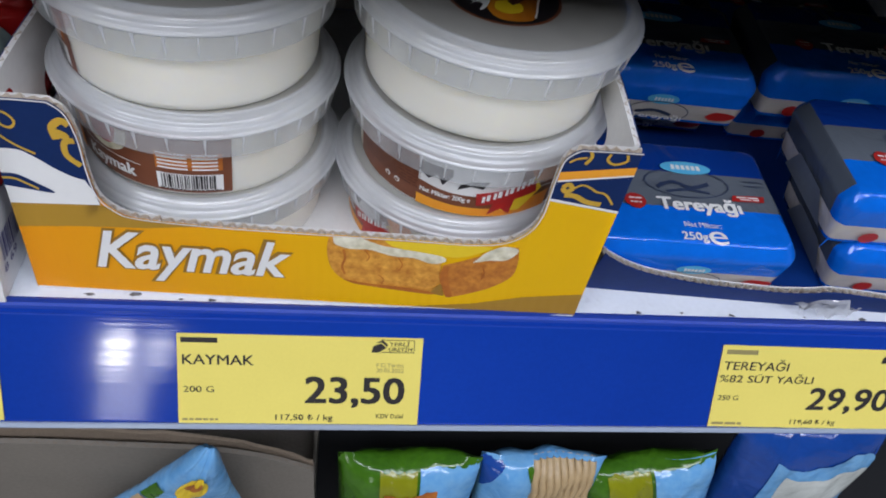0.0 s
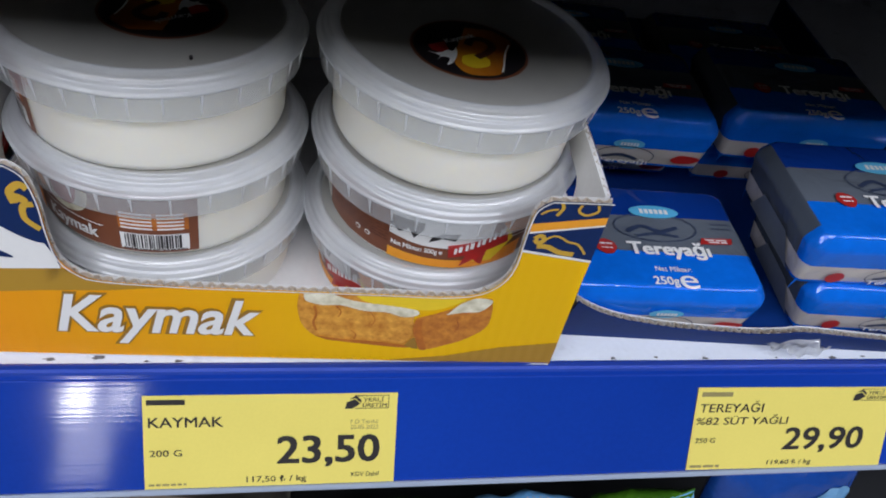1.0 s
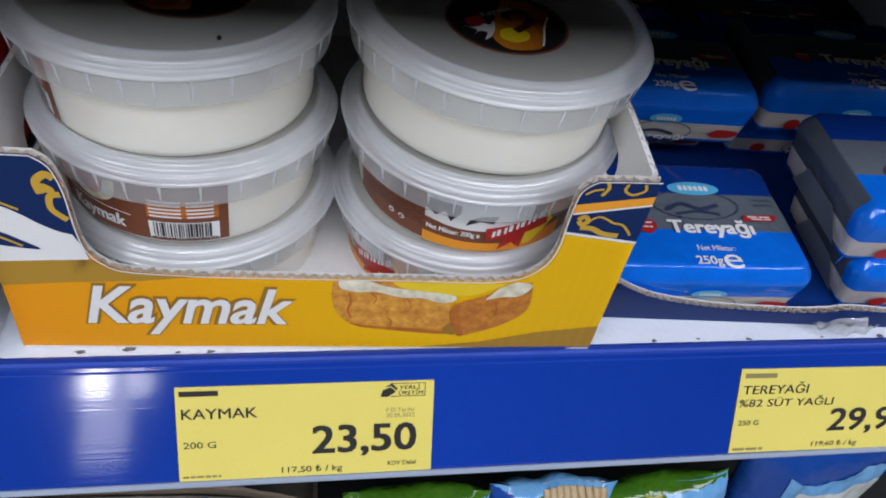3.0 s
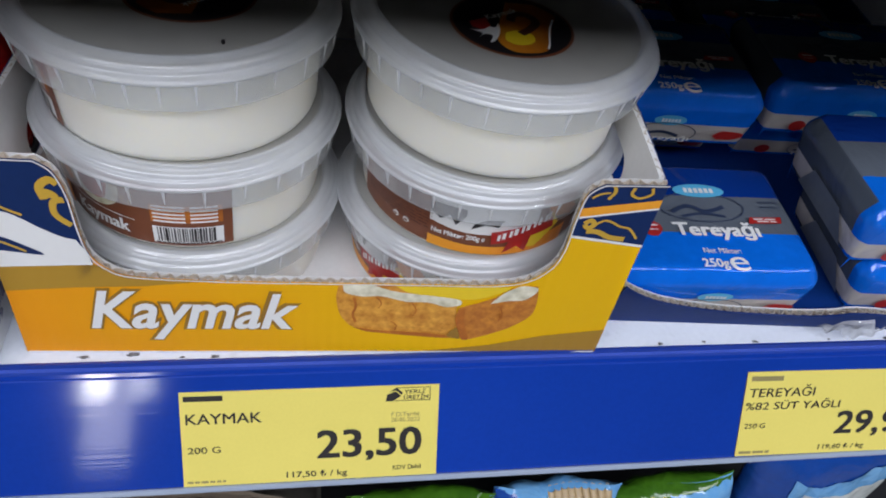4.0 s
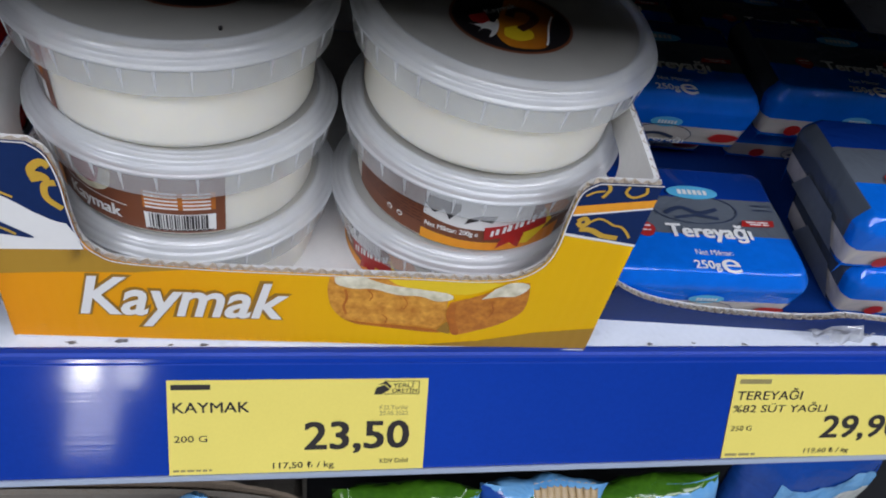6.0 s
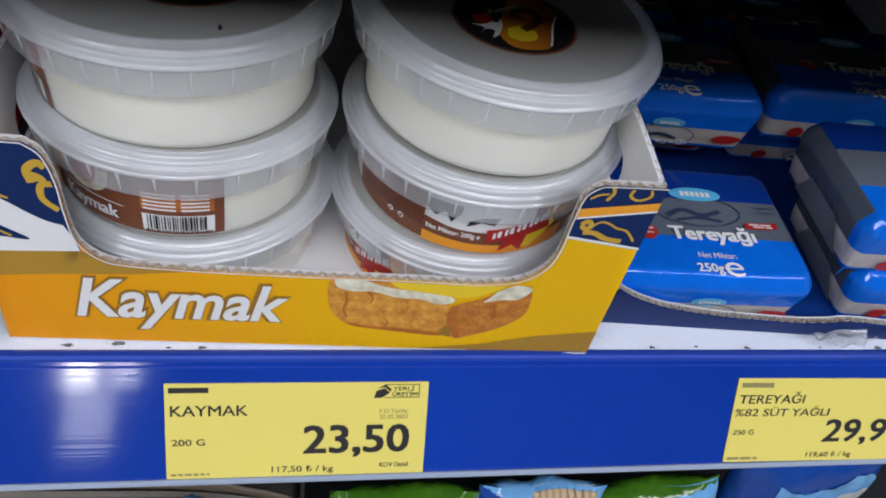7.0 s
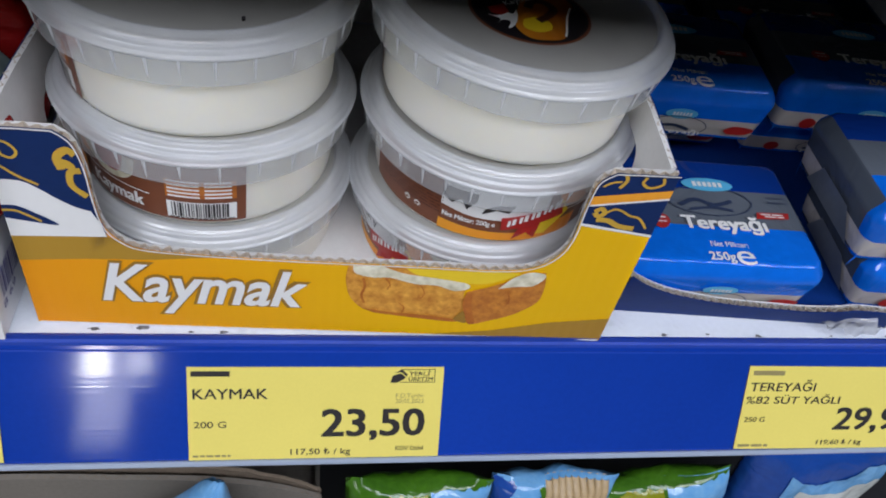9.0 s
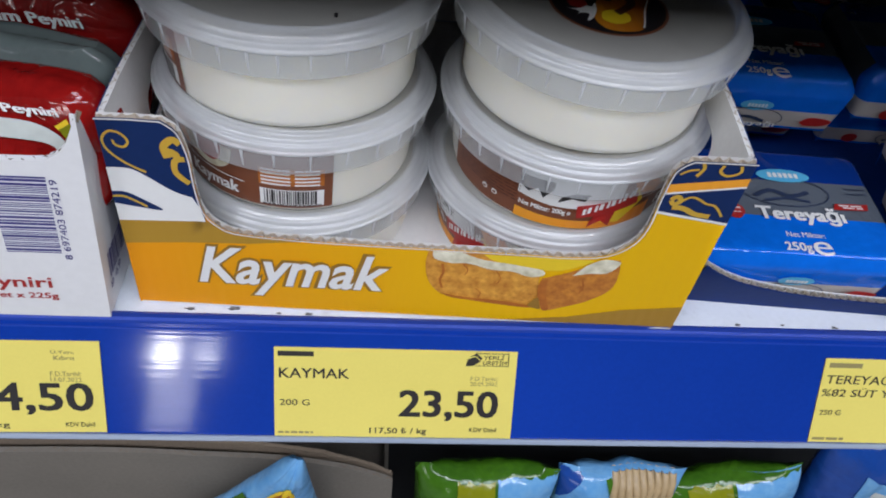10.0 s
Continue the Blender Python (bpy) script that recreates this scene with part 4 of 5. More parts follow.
    part("nutrition_print", merge(*[bars([(158, 171), (173, 184)], 0.0158 + 0.0017 * i, 0.0166 + 0.0017 * i, L[2], 4) for i in range(5)]), "white", lab)["kind"] = "stuff"
    part("barcode_field", sheet(rect(157, 186, 0.0055, 0.0135), L[1], 4), "white", lab)
    part("barcode", barcode_bars(159, 184, 0.0066, 0.0132, L[2], r2, 32), "black", lab)["kind"] = "stuff"
    part("barcode_digits", word_bars(158, 185, 0.0057, 0.0006, L[2], r2, 1.6), "black", lab)
    return tub


first = cream_tub()
# centre, base height, direction of the label's far end, tilt (x, y)
STACK = [
    (-0.0425, 0.0655, 1.0043, -178, -0.6, 1.0, "milky-lidded cream tub at the bottom of its stack"),
    (-0.0437, 0.0658, 1.0412, -69, -2.6, 2.6, "milky-lidded cream tub with brown barcode label showing"),
    (-0.0434, 0.0679, 1.0786, -137, -3.2, 1.5, "milky-lidded cream tub on top of its stack"),
    (0.0634, 0.0624, 1.0045, -40, -0.1, -0.1, "milky-lidded cream tub at the bottom, label corner showing"),
    (0.0662, 0.0631, 1.0424, 24, 1.4, 0.3, "milky-lidded cream tub with brown picture label and red badge"),
    (0.0661, 0.0618, 1.0803, -178, -0.7, 2.4, "milky-lidded cream tub on top, tilted and with dark sticker"),
]
for i, (x, y, z, end, rx, ry, text) in enumerate(STACK):
    m = Matrix.Translation((x, y, z)) @ pose(0, 0, 0, rx, ry, 0) @ pose(0, 0, 0, 0, 0, end - 190)
    if i == 0:
        first.matrix_world = m
        ob = first
    else:
        ob = copy_thing(first, m)
    tagged(ob, text)
tagged(part("speck", liner_sheet(oval(-0.0246, 0.0352, 0.0006, 0.0009, 9), lambda u, v, d: Vector((u, v, 1.1152 + d)), 0, 0.0007), "black", None), "tiny dark speck on a tub lid", "dirt")
# turn the lid stickers the way they lie on the two top lids
for ob in [o for o in bpy.data.objects if o.name.startswith("sticker") and o.parent and o.parent.name.startswith("cream_tub")]:
    base = ob.parent.matrix_basis.to_euler().z
    ob.rotation_euler.z = -base + radians(8 if ob.parent.location.x > 0 else 195)
    ob.location = Matrix.Rotation(-base, 3, "Z") @ Vector((-0.0010, -0.0102, 0) if ob.parent.location.x > 0 else (0.0050, -0.0040, 0))


# ---------------------------------------------------------------- butter tray and packs
TRAY = Matrix.Translation((0.127, 0.0155, 1.0006)) @ pose(0, 0, 0, 0, 0, -3.7)
tray = thing("butter_tray", "low blue corrugated tray with a cut wavy front edge", "tray", TRAY)
t3 = lambda u, v, d: Vector((u, d - 0.3 * v, v))
tedge = rounded_path([(-0.008, 0.0340), (-0.0038, 0.0300), (0.0060, 0.0235), (0.0186, 0.0182), (0.0416, 0.0132), (0.0700, 0.0114), (0.0808, 0.0114), (0.0920, 0.0132), (0.1009, 0.0160), (0.125, 0.0138), (0.1505, 0.0115), (0.175, 0.0125), (0.190, 0.0180), (0.205, 0.0340)])
tout = [(0.205, 0.0), (-0.008, 0.0)]
part("front_panel", liner_sheet(tout[::-1] + tedge[::-1], t3, 0, 0.0006), "tray_blue", tray)
part("front_core", liner_sheet(tout[::-1] + [(u, v - 0.0030) for u, v in tedge[::-1]], t3, 0.0006, 0.0034), "board", tray)
part("front_lining", liner_sheet(tout[::-1] + tedge[::-1], t3, 0.0034, 0.0040), "liner", tray)
part("torn_edge", torn_edge(tedge, 0.0040, t3), "edge", tray, "pale wavy board edge")
part("bottom_panel", block(-0.006, 0.203, 0.003, 0.30, 0.0, 0.002), "tray_blue", tray)
part("side_panel", block(-0.008, -0.0055, 0.003, 0.30, 0.0, 0.03), "tray_blue", tray)
part("side_panel", block(0.2025, 0.205, 0.003, 0.30, 0.0, 0.03), "tray_blue", tray)


def pillow(w, d, h, r, nx=22, ny=16, power=4.0, sag=0.0, seed=0):
    """A soft rounded block standing on z = 0, for filled packs and pouches."""
    bm = bmesh.new()
    bmesh.ops.create_cube(bm, size=1)
    bmesh.ops.subdivide_edges(bm, edges=bm.edges[:], cuts=11, use_grid_fill=True)
    for v in bm.verts:
        p = v.co * 2
        q = Vector((math.copysign(abs(p.x) ** 1.0, p.x), p.y, p.z))
        ln = (abs(q.x) ** power + abs(q.y) ** power + abs(q.z) ** power) ** (1 / power)
        mx = max(abs(q.x), abs(q.y), abs(q.z))
        s = mx / max(ln, 1e-9)
        s = 1 - (1 - s) * r
        q *= s
        n = noise.noise(Vector((q.x * 2.1 + seed, q.y * 2.3, q.z * 2.0 + seed)))
        v.co = Vector((q.x * w / 2, q.y * d / 2, (q.z + 1) * h / 2)) * 1.0
        v.co += Vector((0, 0, n * sag * (q.z + 1) / 2))
    return smooth(bm, 80)


PKW, PKD, PKH = 0.094, 0.062, 0.030
FOOT, CREASE = 0.027, 0.023       # half depth at the foot, height of the sharp crease


def pack_body():
    """A pressed block in folded foil: foot drawn in, a crease round it, corners and top edges cut off."""
    bm = bmesh.new()
    for z, corners in ((0.0, ((0.0425, 0.0255), (0.0405, FOOT))), (CREASE, ((0.047, 0.0262), (0.0425, 0.031))), (PKH, ((0.0425, 0.0240), (0.0395, 0.0275)))):
        for a, b in corners:
            for sx in (-1, 1):
                for sy in (-1, 1):
                    bm.verts.new((sx * a, sy * b + (0.007 if sy > 0 else 0), z))
    hull = bmesh.ops.convex_hull(bm, input=bm.verts[:])
    bmesh.ops.delete(bm, geom=hull["geom_interior"] + hull["geom_unused"], context="VERTS")
    bmesh.ops.dissolve_limit(bm, angle_limit=radians(2), verts=bm.verts[:], edges=bm.edges[:])
    bmesh.ops.bevel(bm, geom=bm.edges[:], offset=0.0016, segments=3, affect="EDGES", profile=0.5)
    bmesh.ops.triangulate(bm, faces=bm.faces[:])
    bmesh.ops.subdivide_edges(bm, edges=[e for e in bm.edges if e.calc_length() > 0.012], cuts=3)
    bmesh.ops.triangulate(bm, faces=bm.faces[:])
    for v in bm.verts:
        n = noise.noise(v.co * 75) + 0.6 * noise.noise(v.co * 170)
        v.co += Vector((n * 0.0004, n * 0.0003, -abs(n) * 0.0005))
    bmesh.ops.recalc_face_normals(bm, faces=bm.faces[:])
    return smooth(bm, 60)


def pack_top(lift):
    def put(u, v):
        v -= 0.0010
        over_edge = max(0.0, -0.0280 - v)
        return Vector((u, max(v, -0.0280) - 0.45 * over_edge - lift * 0.25, PKH - 0.89 * over_edge + lift))
    return put


def pack_front(lift):
    return lambda u, v: Vector((u, -(FOOT + (0.031 - FOOT) * v / CREASE) - lift, v))


def pack_end(lift):
    return lambda u, v: Vector((-(0.0425 + 0.0045 * v / CREASE) - lift - 0.0004, u, v))


def butter_pack():
    pk = thing("butter_pack", "", "butter", group="butter packs in the tray")
    part("wrapper", pack_body(), "butter", pk, "shiny blue printed foil wrapper")
    part("end_fold", grid_sheet([(-0.020, 0.0015), (0.022, 0.0015), (0.013, 0.0150), (-0.011, 0.0150)], pack_end(0.0005), 0.004), "silver", pk, "folded silvery end flap")
    T, S = pack_top, pack_front
    r3 = random.Random(5)
    part("jug_drawing", merge(ribbon(oval(0.0025, 0.0085, 0.0195, 0.0090, 30) + oval(0.0025, 0.0085, 0.0195, 0.0090, 30)[:1], 0.0006, T(0.0005)), ribbon(rounded_path([(-0.012, 0.005), (-0.004, 0.009), (0.004, 0.006), (0.013, 0.009)]), 0.0022, T(0.0004)), ribbon(rounded_path([(-0.008, 0.0025), (0.002, 0.0045), (0.012, 0.003)]), 0.0016, T(0.0004))), "darkline", pk, "dark line drawing of a jug")
    part("brand_oval", sheet(oval(0.0044, 0.0187, 0.0120, 0.0042, 32), T(0.0007)), "paleblue", pk, "light blue oval")
    part("brand_mark", bars([(-0.0026 + 0.0024 * i, -0.0009 + 0.0024 * i) for i in range(6)], 0.0172, 0.0202, T(0.0009)), "white", pk)["kind"] = "stuff"
    part("lettering", letters("Tereyağı", -0.0142, 0.0240, -0.0115, -0.0005, T(0.0008), 0.03), "white", pk, "bold white word")
    part("lettering", letters("Net Miktar:", -0.0050, 0.0114, -0.0186, -0.0157, T(0.0006), 0.006), "white", pk)
    part("lettering", letters("250g", -0.0075, 0.0038, -0.0276, -0.0216, T(0.0006), 0.02), "white", pk)
    part("lettering", letters("e", 0.0042, 0.0124, -0.0280, -0.0206, T(0.0006), 0.006), "white", pk)
    part("red_flag", sheet([(0.0208, -0.0014), (0.0222, 0.0024), (0.0370, 0.0030), (0.0360, -0.0008)], T(0.0010)), "red", pk)
    part("red_flag_bars", merge(word_bars(0.0235, 0.0350, 0.0010, 0.0007, T(0.0012), r3, 0.004), word_bars(0.0250, 0.0340, -0.0003, 0.0007, T(0.0012), r3, 0.004)), "white", pk)
    part("red_seal", merge(sheet(oval(-0.0240, -0.0050, 0.0048, 0.0042, 12), T(0.0008)), sheet(oval(-0.0240, -0.0050, 0.0042, 0.0048, 12, 20), T(0.0006))), "red", pk)
    part("red_seal_bars", merge(word_bars(-0.0268, -0.0212, -0.0042, 0.0009, T(0.0012), r3, 0.002), word_bars(-0.0265, -0.0215, -0.0066, 0.0007, T(0.0012), r3, 0.002)), "white", pk)
    part("date_code", merge(word_bars(0.0300, 0.0400, 0.0120, 0.0008, T(0.0006), r3, 0.002), word_bars(0.0300, 0.0395, 0.0090, 0.0008, T(0.0006), r3, 0.002)), "darkline", pk)
    part("side_jug", merge(ribbon(oval(0.0020, 0.0075, 0.0150, 0.0064, 30) + oval(0.0020, 0.0075, 0.0150, 0.0064, 30)[:1], 0.0005, S(0.0012)), ribbon(rounded_path([(-0.009, 0.006), (0.0, 0.008), (0.009, 0.0055)]), 0.0018, S(0.0011))), "darkline", pk)
    part("side_oval", sheet(oval(0.0020, 0.0155, 0.0078, 0.0032, 28), S(0.0010)), "paleblue", pk, "light blue oval")
    part("side_mark", bars([(-0.0024 + 0.0016 * i, -0.0013 + 0.0016 * i) for i in range(6)], 0.0145, 0.0166, S(0.0013)), "white", pk)["kind"] = "stuff"
    part("side_word", letters("Tereyağı", -0.0110, 0.0150, 0.0020, 0.0062, S(0.0016), 0.02), "white", pk)
    part("side_leaf", sheet(rounded_path([(0.026, 0.0066), (0.030, 0.0100), (0.038, 0.0096), (0.041, 0.0080), (0.037, 0.0050), (0.029, 0.0046)]), S(0.0010)), "red", pk, "red leaf shape")
    part("side_seal", sheet(oval(-0.0270, 0.0062, 0.0042, 0.0036, 14), S(0.0012)), "red", pk)
    return pk


packs = [
    (0.1630, 0.0435, 1.0032, 0, 0, -2.0, "blue foil butter pack lying in the tray"),
    (0.2780, 0.0425, 1.0032, 0, 0, -3.5, "blue foil butter pack under another pack"),
    (0.2625, 0.0445, 1.0334, 0, 0, -2.0, "blue foil butter pack stacked on another"),
    (0.1650, 0.1560, 1.0032, 0, 0, -3.0, "blue foil butter pack at the bottom of the second row"),
    (0.1625, 0.1265, 1.0302, 0, 0, -3.0, "blue foil butter pack stacked in the second row"),
    (0.2660, 0.1500, 1.0032, 0, 0, -3.0, "shaded blue butter pack in the second row"),
    (0.2650, 0.1340, 1.0302, 0, 0, -3.0, "shaded blue butter pack on the second row"),
    (0.1680, 0.2290, 1.0032, 0, 0, -3.0, "dim blue butter pack at the back of the tray"),
    (0.2720, 0.2230, 1.0032, 0, 0, -3.0, "dim blue butter pack at the back of the tray"),
]
pk0 = butter_pack()
for i, (x, y, z, rx, ry, rz, text) in enumerate(packs):
    m = Matrix.Translation((x, y, z)) @ pose(0, 0, 0, rx, ry, rz) @ Matrix.Diagonal((1, 1, 0.89 if i in (3, 5) else 1, 1))     # pressed flat by the pack above
    if i == 0:
        pk0.matrix_world = m
        ob = pk0
    else:
        ob = copy_thing(pk0, m)
    tagged(ob, text)

# torn cellophane on the tray's edge
def crumpled(points, place, seed, amp):
    bm = sheet(points, lambda u, v: Vector((u, v, 0)))
    bmesh.ops.subdivide_edges(bm, edges=bm.edges[:], cuts=5, use_grid_fill=True)
    for v in bm.verts:
        n = noise.noise(Vector((v.co.x * 220 + seed, v.co.y * 220, seed)))
        v.co = place(v.co.x, v.co.y) + Vector((n * amp * 0.4, -abs(n) * amp, n * amp * 0.6))
    return smooth(bm, 80)


tagged(part("cellophane_scrap", crumpled([(0.208, 1.0075), (0.236, 1.0090), (0.244, 1.0050), (0.240, 1.0018), (0.232, 1.0012), (0.226, 1.0035), (0.216, 1.0045)], lambda u, v: Vector((u, 0.0045 - (1.009 - v) * 0.3, v + 0.0035)), 2.0, 0.005), "clear", None), "crumpled clear cellophane scrap on the tray edge", "packaging")

# chips and dirt on the shelf front
r4 = random.Random(12)
for x, y, s in ((0.1429, 0.0032, 0.0022), (0.163, 0.0036, 0.0012), (0.186, 0.0030, 0.0020), (0.249, 0.0030, 0.0024), (0.265, 0.0034, 0.0014), (-0.083, 0.0042, 0.0026), (-0.066, 0.0050, 0.0032), (-0.036, 0.0030, 0.0022), (-0.048, 0.0030, 0.0012), (0.221, 0.0032, 0.0009)):
    pts = [(x + 0.8 * s * (0.35 + 0.9 * r4.random()) * math.cos(a), y + 0.35 * s * (0.3 + 0.9 * r4.random()) * math.sin(a)) for a in (2 * math.pi * i / 17 for i in range(17))]
    tagged(part("paint_chip", liner_sheet(pts, lambda u, v, d: Vector((u, v, 1.0001 + d)), 0, 0.0003), "chip", None), "dark chipped speck on the white shelf edge", "dirt", "chips on the shelf edge")


# ---------------------------------------------------------------- cheese carton and pouches
CX, CY = -0.1120, -0.0012
cheese = thing("cheese_carton", "glossy white carton with violet barcode and cut-down front", "carton", Matrix.Translation((CX, CY, 1.0006)))


def cfront3(u, v, d):
    return Vector((u + 0.09 * v, d + 0.12 * v, v))


def cfront(lift):
    return lambda u, v: cfront3(u, v, -lift)


cedge = rounded_path([(-0.175, 0.078), (-0.160, 0.0735), (-0.060, 0.0725), (-0.017, 0.0725), (-0.0105, 0.0740), (-0.006, 0.0775), (-0.003, 0.083), (0.0, 0.0905)], 4)
part("front_panel", liner_sheet([(-0.175, 0.0), (0.0, 0.0)] + cedge[::-1], cfront3, 0.0, 0.0028), "carton", cheese)
part("torn_edge", torn_edge(cedge, 0.0028, cfront3), "board", cheese)
part("side_panel", liner_sheet([(0.0030, 0.0), (0.20, 0.0), (0.20, 0.040), (0.05, 0.042), (0.030, 0.047), (0.014, 0.064), (0.0030, 0.0890)], lambda y, z, d: Vector((0.09 * z - d, y + 0.12 * z * max(0, 1 - y / 0.1), z)), 0, 0.0028), "carton", cheese)
part("bottom_panel", block(-0.172, -0.004, 0.004, 0.20, 0.0, 0.002), "board", cheese)
part("side_panel", block(-0.175, -0.172, 0.004, 0.20, 0.0, 0.07), "carton", cheese)
cf = cfront(0.0003)
turned = lambda u, v: cf(-0.0118 - v, u)      # stood on end
part("barcode", barcode_bars(0.0330, 0.0675, 0.0012, 0.0200, turned, random.Random(21), 44), "violet", cheese, "violet barcode stood on end")["kind"] = "stuff"
part("lettering", letters("8 697403 874219", 0.0300, 0.0655, -0.0022, 0.0003, turned, 0.004), "violet", cheese)
part("lettering", letters("Peyniri", -0.0490, -0.0190, 0.0135, 0.0210, cf, 0.02), "red", cheese, "red word")
part("lettering", letters("et x 225g", -0.0390, -0.0178, 0.0088, 0.0128, cf, 0.02), "red", cheese)
cs = lambda u, v: Vector((0.09 * v + 0.0003, u + 0.12 * v * max(0, 1 - u / 0.1), v))
part("barcode", barcode_bars(0.0060, 0.0400, 0.0150, 0.0270, cs, random.Random(22), 36), "violet", cheese)["kind"] = "stuff"
part("lettering", letters("8 69", 0.0050, 0.0180, 0.0100, 0.0135, cs, 0.004), "violet", cheese)


def pouch_top(name, label, m, mats, w, d, h, seed, word=None):
    """A soft filled cheese pouch with coloured printed fields on its front."""
    ob = thing(name, label, "cheese", m, "cheese pouches in the white carton")
    bag = pillow(w, d, h, 0.8, power=3.2, sag=0.003, seed=seed)
    for v in bag.verts:
        v.co.x *= 0.90 + 0.10 * min(1, max(0, v.co.z / h))
    part("bag", bag, mats, ob)
    return ob


def on_pouch(w, d, h, lift, power=3.2, r=0.8):
    """The pouch's front: u across, v up, both from -1 to 1."""
    def put(u, v):
        q = Vector((u, -1, v))
        ln = (abs(u) ** power + 1 + abs(v) ** power) ** (1 / power)
        s = 1 - (1 - 1 / ln) * r
        q *= s
        return Vector((q.x * w / 2 * (0.95 + 0.05 * q.z), q.y * d / 2 - lift, (q.z + 1) * h / 2))
    return put


PW, PD, PH = 0.150, 0.026, 0.0595
m1 = Matrix.Translation((-0.1705, 0.0210, 1.0325)) @ pose(0, 0, 0, -13, 0, 0)
p1 = pouch_top("cheese_pouch", "shiny red cheese pouch with white and green fields", m1, "redfilm", PW, PD, PH, 1.0)
pp = lambda k: on_pouch(PW, PD, PH, 0.0024 + 0.0004 * k)
part("white_swoosh", grid_sheet(rounded_path([(0.40, 0.68), (0.66, 0.66), (0.78, 0.60), (0.88, 0.46), (0.95, 0.22), (0.86, 0.24), (0.76, 0.36), (0.40, 0.42)]), pp(1), 0.08), "whitefilm", p1)
part("lime_field", grid_sheet([(0.88, 0.56), (0.985, 0.66), (0.985, 0.26), (0.95, 0.20), (0.92, 0.40)], pp(0), 0.08), "limefilm", p1)
part("orange_field", grid_sheet([(0.87, 0.60), (0.985, 0.74), (0.985, 0.66), (0.885, 0.55)], pp(1), 0.08), "yolk", p1)
part("lettering", letters("Peyniri", 0.62, 0.95, 0.72, 0.92, pp(2), 0.02, fine=0.1), "white", p1)
m2 = Matrix.Translation((-0.1735, 0.0440, 1.0310)) @ pose(0, 0, 0, -12, 0, 0)
p2 = pouch_top("cheese_pouch", "shiny grey-green cheese pouch behind the red one", m2, "greyfilm", 0.150, 0.022, 0.062, 2.0)
part("white_seam", sheet([(0.0, 0.72), (0.92, 0.62), (0.92, 0.70), (0.0, 0.84)], on_pouch(0.150, 0.022, 0.062, 0.0014), 0.1), "whitefilm", p2)
m3 = Matrix.Translation((-0.1760, 0.0660, 1.0285)) @ pose(0, 0, 0, -12, 0, 0)
p3 = pouch_top("cheese_pouch", "shiny deep red cheese pouch at the back", m3, "redfilm", 0.160, 0.026, 0.072, 3.0)
part("lettering", letters("Hellim Peyniri", 0.22, 0.88, 0.62, 0.82, on_pouch(0.160, 0.026, 0.072, 0.0032), 0.02, fine=0.1), "white", p3)

# ---------------------------------------------------------------- lower shelf
low = thing("grey_carton", "worn grey-brown cardboard box with a torn edge", "carton", Matrix.Translation((-0.30, 0.012, 0.7005)))
l3 = lambda u, v, d: Vector((u, d, v))
ledge = rounded_path([(0.0, 0.152), (0.10, 0.1565), (0.150, 0.1572), (0.190, 0.1545), (0.240, 0.1500), (0.275, 0.1400), (0.298, 0.1265), (0.303, 0.122)], 5)
part("front_panel", liner_sheet([(0.0, 0.0), (0.303, 0.0)] + ledge[::-1], l3, 0.0, 0.003), "grey_board", low)
part("torn_edge", torn_edge(ledge, 0.003, l3), "board", low)
rply = random.Random(31)
ply = [(u, v + 0.0075 * max(0.0, 1 - u / 0.27) + rply.uniform(-0.0009, 0.0009)) for u, v in ledge]
part("inner_flap", liner_sheet([(0.0, 0.10), (0.297, 0.10)] + ply[::-1], lambda u, v, d: Vector((u, 0.0042 + d + 0.1 * max(0, v - 0.12), v)), 0, 0.002), "board", low, "darker torn inner flap")
part("side_panel", block(0.299, 0.302, 0.03, 0.2, 0.0, 0.03), "grey_board", low)
part("bottom_panel", block(0.0, 0.299, 0.004, 0.2, 0.0, 0.002), "grey_board", low)


def flat_bag(w, h, t, seed, tip=None, n=22):
    """A sealed film bag: thin crimped edges, full in the middle, stood on z = 0."""
    bm = bmesh.new()
    faces = []
    for side in (-1, 1):
        rows = []
        for j in range(n + 1):
            row = []
            for i in range(n + 1):
                row.append(bm.verts.new(bag_point(w, h, t, 2 * i / n - 1, 2 * j / n - 1, side, seed, tip)))
            rows.append(row)
        for j in range(n):
            for i in range(n):
                bm.faces.new((rows[j][i], rows[j][i + 1], rows[j + 1][i + 1], rows[j + 1][i]))
    bmesh.ops.remove_doubles(bm, verts=bm.verts[:], dist=0.00005)
    bmesh.ops.recalc_face_normals(bm, faces=bm.faces[:])
    return smooth(bm, 80)


def bag_point(w, h, t, u, v, side, seed, tip=None):
    full = (max(0, 1 - abs(u) ** 2.6) * max(0, 1 - abs(v * 1.04) ** 5)) ** 0.5
    crease = noise.noise(Vector((u * 3 + seed, v * 2.4, seed))) * 0.25 + noise.noise(Vector((u * 9 + seed, v * 1.5 * (1 + abs(v)), seed + 4))) * 0.18 * abs(v)
    pull = 1 - 0.05 * (1 - abs(u)) * abs(v)
    if tip:
        k = (v + 1) / 2
        u = u * (1 - k * (1 - tip[0])) + tip[1] * k
    return Vector((u * w / 2 * (1 - 0.04 * (1 - abs(v))), side * t / 2 * max(0, full * (1 + crease)) + 0.002 * math.sin(5 * u + seed) * abs(v) ** 4, (v * pull + 1) * h / 2))


def bag_front(w, h, t, seed, lift, tip=None):
    return lambda u, v: bag_point(w, h, t, u, v, -1, seed, tip) + Vector((0, -lift, 0))


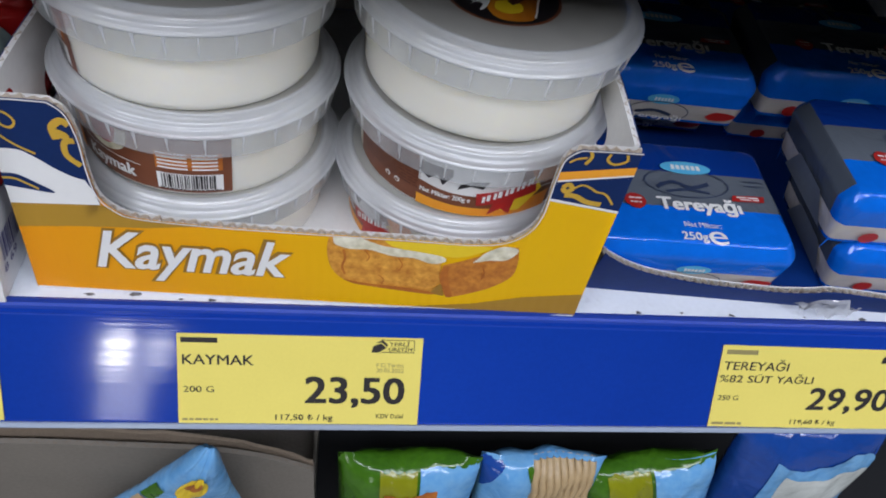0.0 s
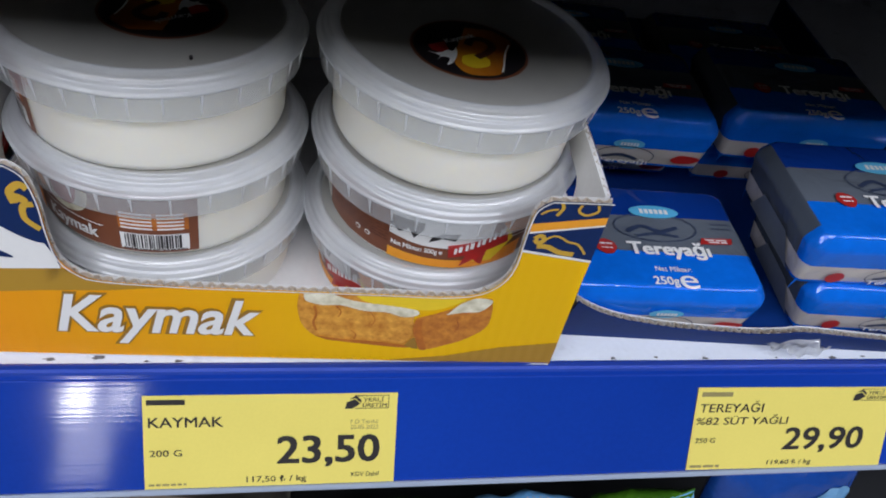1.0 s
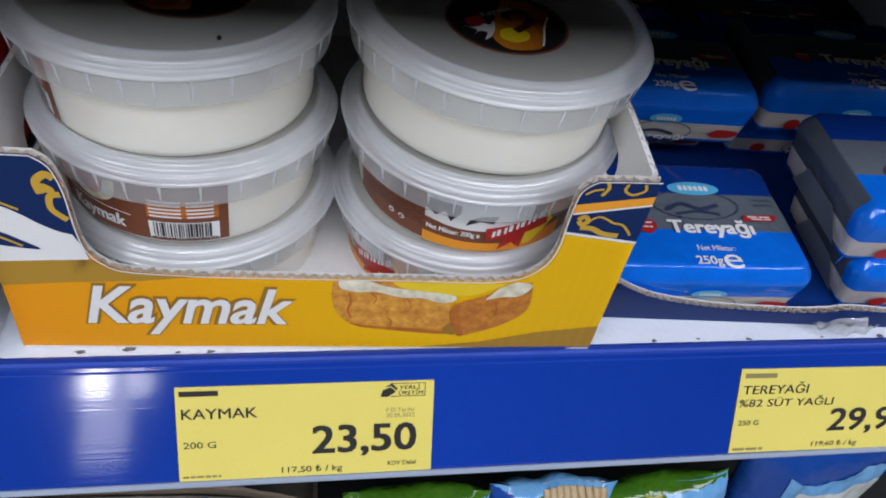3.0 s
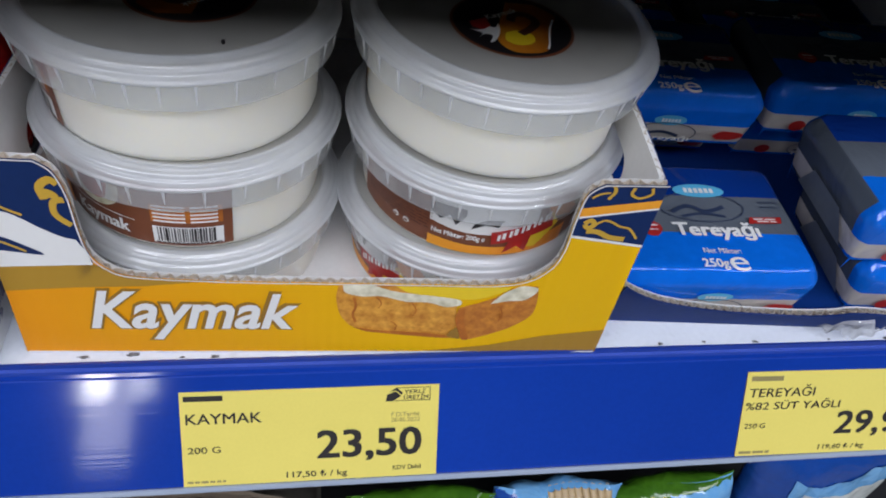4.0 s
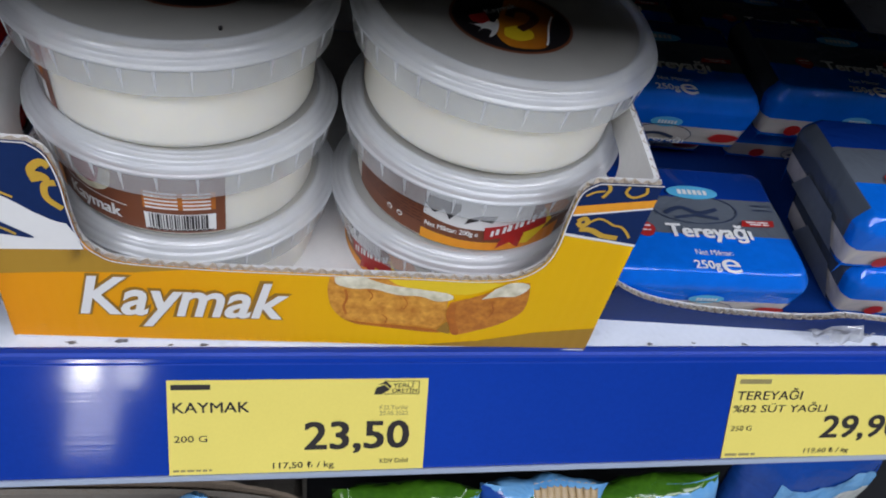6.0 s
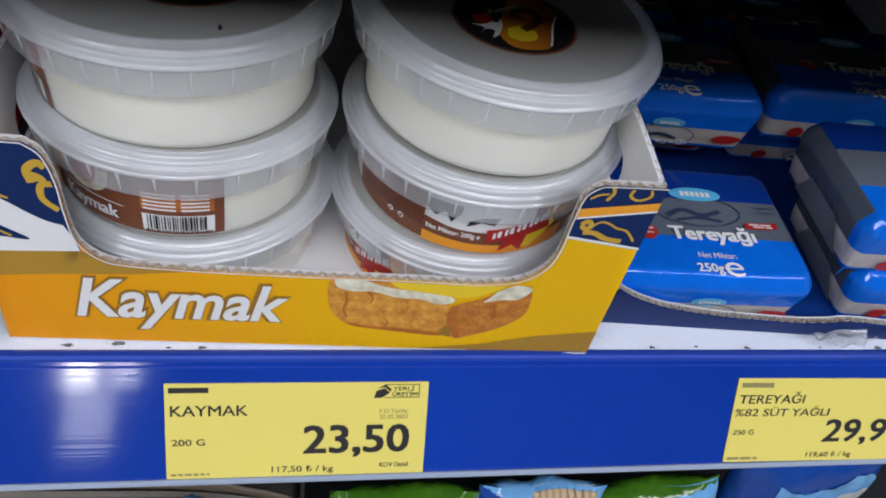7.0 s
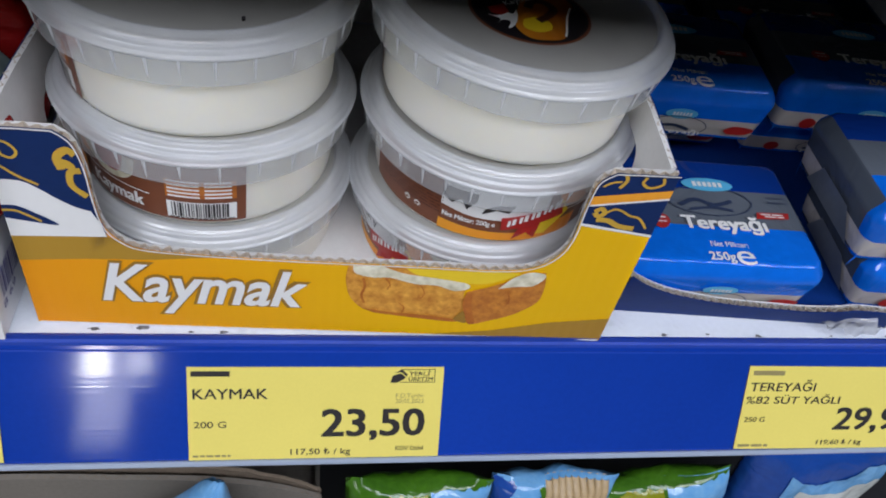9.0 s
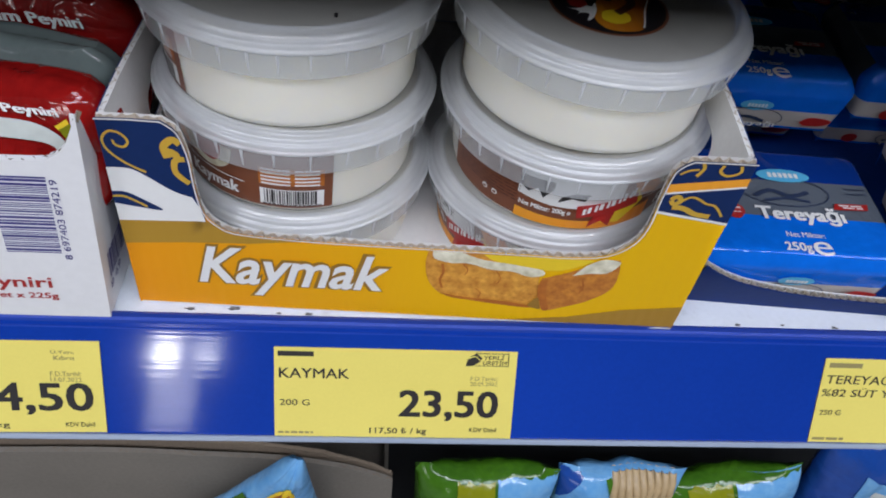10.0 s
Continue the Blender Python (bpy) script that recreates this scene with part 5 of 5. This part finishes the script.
def low_pouch(name, label, m, w, d, h, mat, seed, fields=(), tip=None, group="pouches on the lower shelf"):
    ob = thing(name, label, "pouch", m, group)
    part("bag", flat_bag(w, h, d, seed, tip), mat, ob)
    k = 0
    for fname, pts, fm in fields:
        k += 1
        part(fname, grid_sheet(pts, bag_front(w, h, d, seed, 0.0004 + 0.0003 * k, tip)), fm, ob)
    return ob


low_pouch("snack_pouch", "light blue pouch with a yellow oval, corner up", Matrix.Translation((-0.081, -0.002, 0.793)) @ pose(0, 0, 0, 6, 0, 0), 0.098, 0.016, 0.110, "bluefilm", 5.0,
          [("yellow_oval", oval(0.02, 0.40, 0.46, 0.28, 28, 0), "yolk"), ("red_mark", rounded_path([(-0.3, 0.44), (-0.12, 0.58), (0.05, 0.48), (0.22, 0.58), (0.3, 0.46), (0.0, 0.34)]), "crumb"), ("green_edge", [(-0.98, 0.30), (-0.98, 0.02), (-0.70, 0.02), (-0.70, 0.30)], "greenfilm"), ("pale_edge", [(-0.98, 0.0), (-0.98, -0.8), (-0.60, -0.8), (-0.60, 0.0)], "noodle")], (0.05, 0.74))
low_pouch("cheese_bag", "shiny green and lime bag with a blue end", Matrix.Translation((0.062, 0.016, 0.7005)) @ pose(0, 0, 0, -4, 0, 0), 0.090, 0.034, 0.120, "greenfilm", 6.0,
          [("lime_panel", [(-0.42, -0.9), (0.10, -0.9), (0.10, 0.97), (-0.42, 0.97)], "limefilm"), ("blue_panel", [(0.14, -0.9), (0.97, -0.9), (0.97, 0.98), (0.14, 0.98)], "bluefilm"), ("red_panel", [(-0.35, 0.66), (0.40, 0.70), (0.40, 0.50), (-0.35, 0.46)], "crumb")])
strand = low_pouch("strand_cheese_bag", "blue bag with a window onto pale cheese strands", Matrix.Translation((0.148, 0.018, 0.7005)) @ pose(0, 0, 0, -4, 0, 0), 0.082, 0.032, 0.118, "bluefilm", 7.0,
                   [("deep_blue_corner", [(-0.98, 0.98), (-0.60, 0.98), (-0.98, 0.50)], "dbluefilm"), ("green_edge", [(-0.30, 0.98), (-0.2, 0.98), (-0.02, 0.60), (-0.12, 0.60)], "greenfilm")])
put = bag_front(0.082, 0.118, 0.032, 7.0, 0.0006)
for i in range(9):
    u0 = -0.12 + 0.11 * i
    cu = bmesh.new()
    ring_prev = None
    for k in range(9):
        p = put(min(0.95, u0 + 0.012 * math.sin(k * 1.7 + i)), 0.985 - 0.075 * k)
        ring = [cu.verts.new(p + Vector((0.0026 * math.cos(a), 0, 0)) + Vector((0, -0.0026 * math.sin(a), 0))) for a in (2 * math.pi * j / 8 for j in range(8))]
        if ring_prev:
            for j in range(8):
                cu.faces.new((ring_prev[j], ring_prev[(j + 1) % 8], ring[(j + 1) % 8], ring[j]))
        ring_prev = ring
    part("cheese_strand", smooth(cu, 80), "noodle", strand)
low_pouch("cheese_bag", "shiny green and lime bag with a pale blue end", Matrix.Translation((0.245, 0.018, 0.7005)) @ pose(0, 0, 0, -4, -14, 0), 0.095, 0.034, 0.116, "greenfilm", 8.0,
          [("lime_panel", [(-0.55, -0.9), (0.05, -0.9), (0.05, 0.99), (-0.55, 0.99)], "limefilm"), ("blue_panel", [(0.10, -0.9), (0.97, -0.9), (0.97, 0.99), (0.10, 0.99)], "bluefilm")])
low_pouch("snack_pouch", "crinkled deep blue pouch with pale print", Matrix.Translation((0.335, 0.022, 0.7005)) @ pose(0, 0, 0, -4, -4, 0), 0.105, 0.034, 0.152, "dbluefilm", 9.0,
          [("pale_field", rounded_path([(-0.5, 0.70), (0.0, 0.55), (0.6, 0.75), (0.9, 0.5), (0.9, -0.5), (-0.6, -0.5)]), "bluefilm"), ("white_field", rounded_path([(-0.3, 0.48), (0.2, 0.40), (0.8, 0.52), (0.8, 0.0), (-0.3, 0.0)]), "whitefilm")])


# ---------------------------------------------------------------- hanging sleeve under the rail
sleeve = thing("plastic_sleeve", "curled clear plastic sleeve hanging under the shelf edge", "sleeve")
sleeve_bm = bmesh.new()
rows = []
for j in range(9):
    k = j / 8
    rows.append([sleeve_bm.verts.new((-0.022 + 0.026 * i / 8 - 0.006 * k * k, 0.020 + 0.006 * math.sin(math.pi * i / 8) + 0.01 * k * k, 0.955 - 0.105 * k + 0.004 * math.sin(2.2 * i / 8))) for i in range(9)])
for a, b in zip(rows, rows[1:]):
    for i in range(8):
        sleeve_bm.faces.new((a[i], a[i + 1], b[i + 1], b[i]))
part("sheet", smooth(sleeve_bm, 80), "smoke", sleeve)
edge_bm = bmesh.new()
rails = []
for j in range(9):
    k = j / 8
    c = Vector((0.004 - 0.006 * k * k, 0.0195 + 0.01 * k * k, 0.958 - 0.105 * k))
    rails.append([edge_bm.verts.new(c + Vector(q)) for q in ((-0.0005, 0, 0), (0, -0.0005, 0), (0.0005, 0, 0), (0, 0.0005, 0))])
for a, b in zip(rails, rails[1:]):
    for i in range(4):
        edge_bm.faces.new((a[i], a[(i + 1) % 4], b[(i + 1) % 4], b[i]))
part("folded_edge", edge_bm, "clear", sleeve, "pale folded edge")
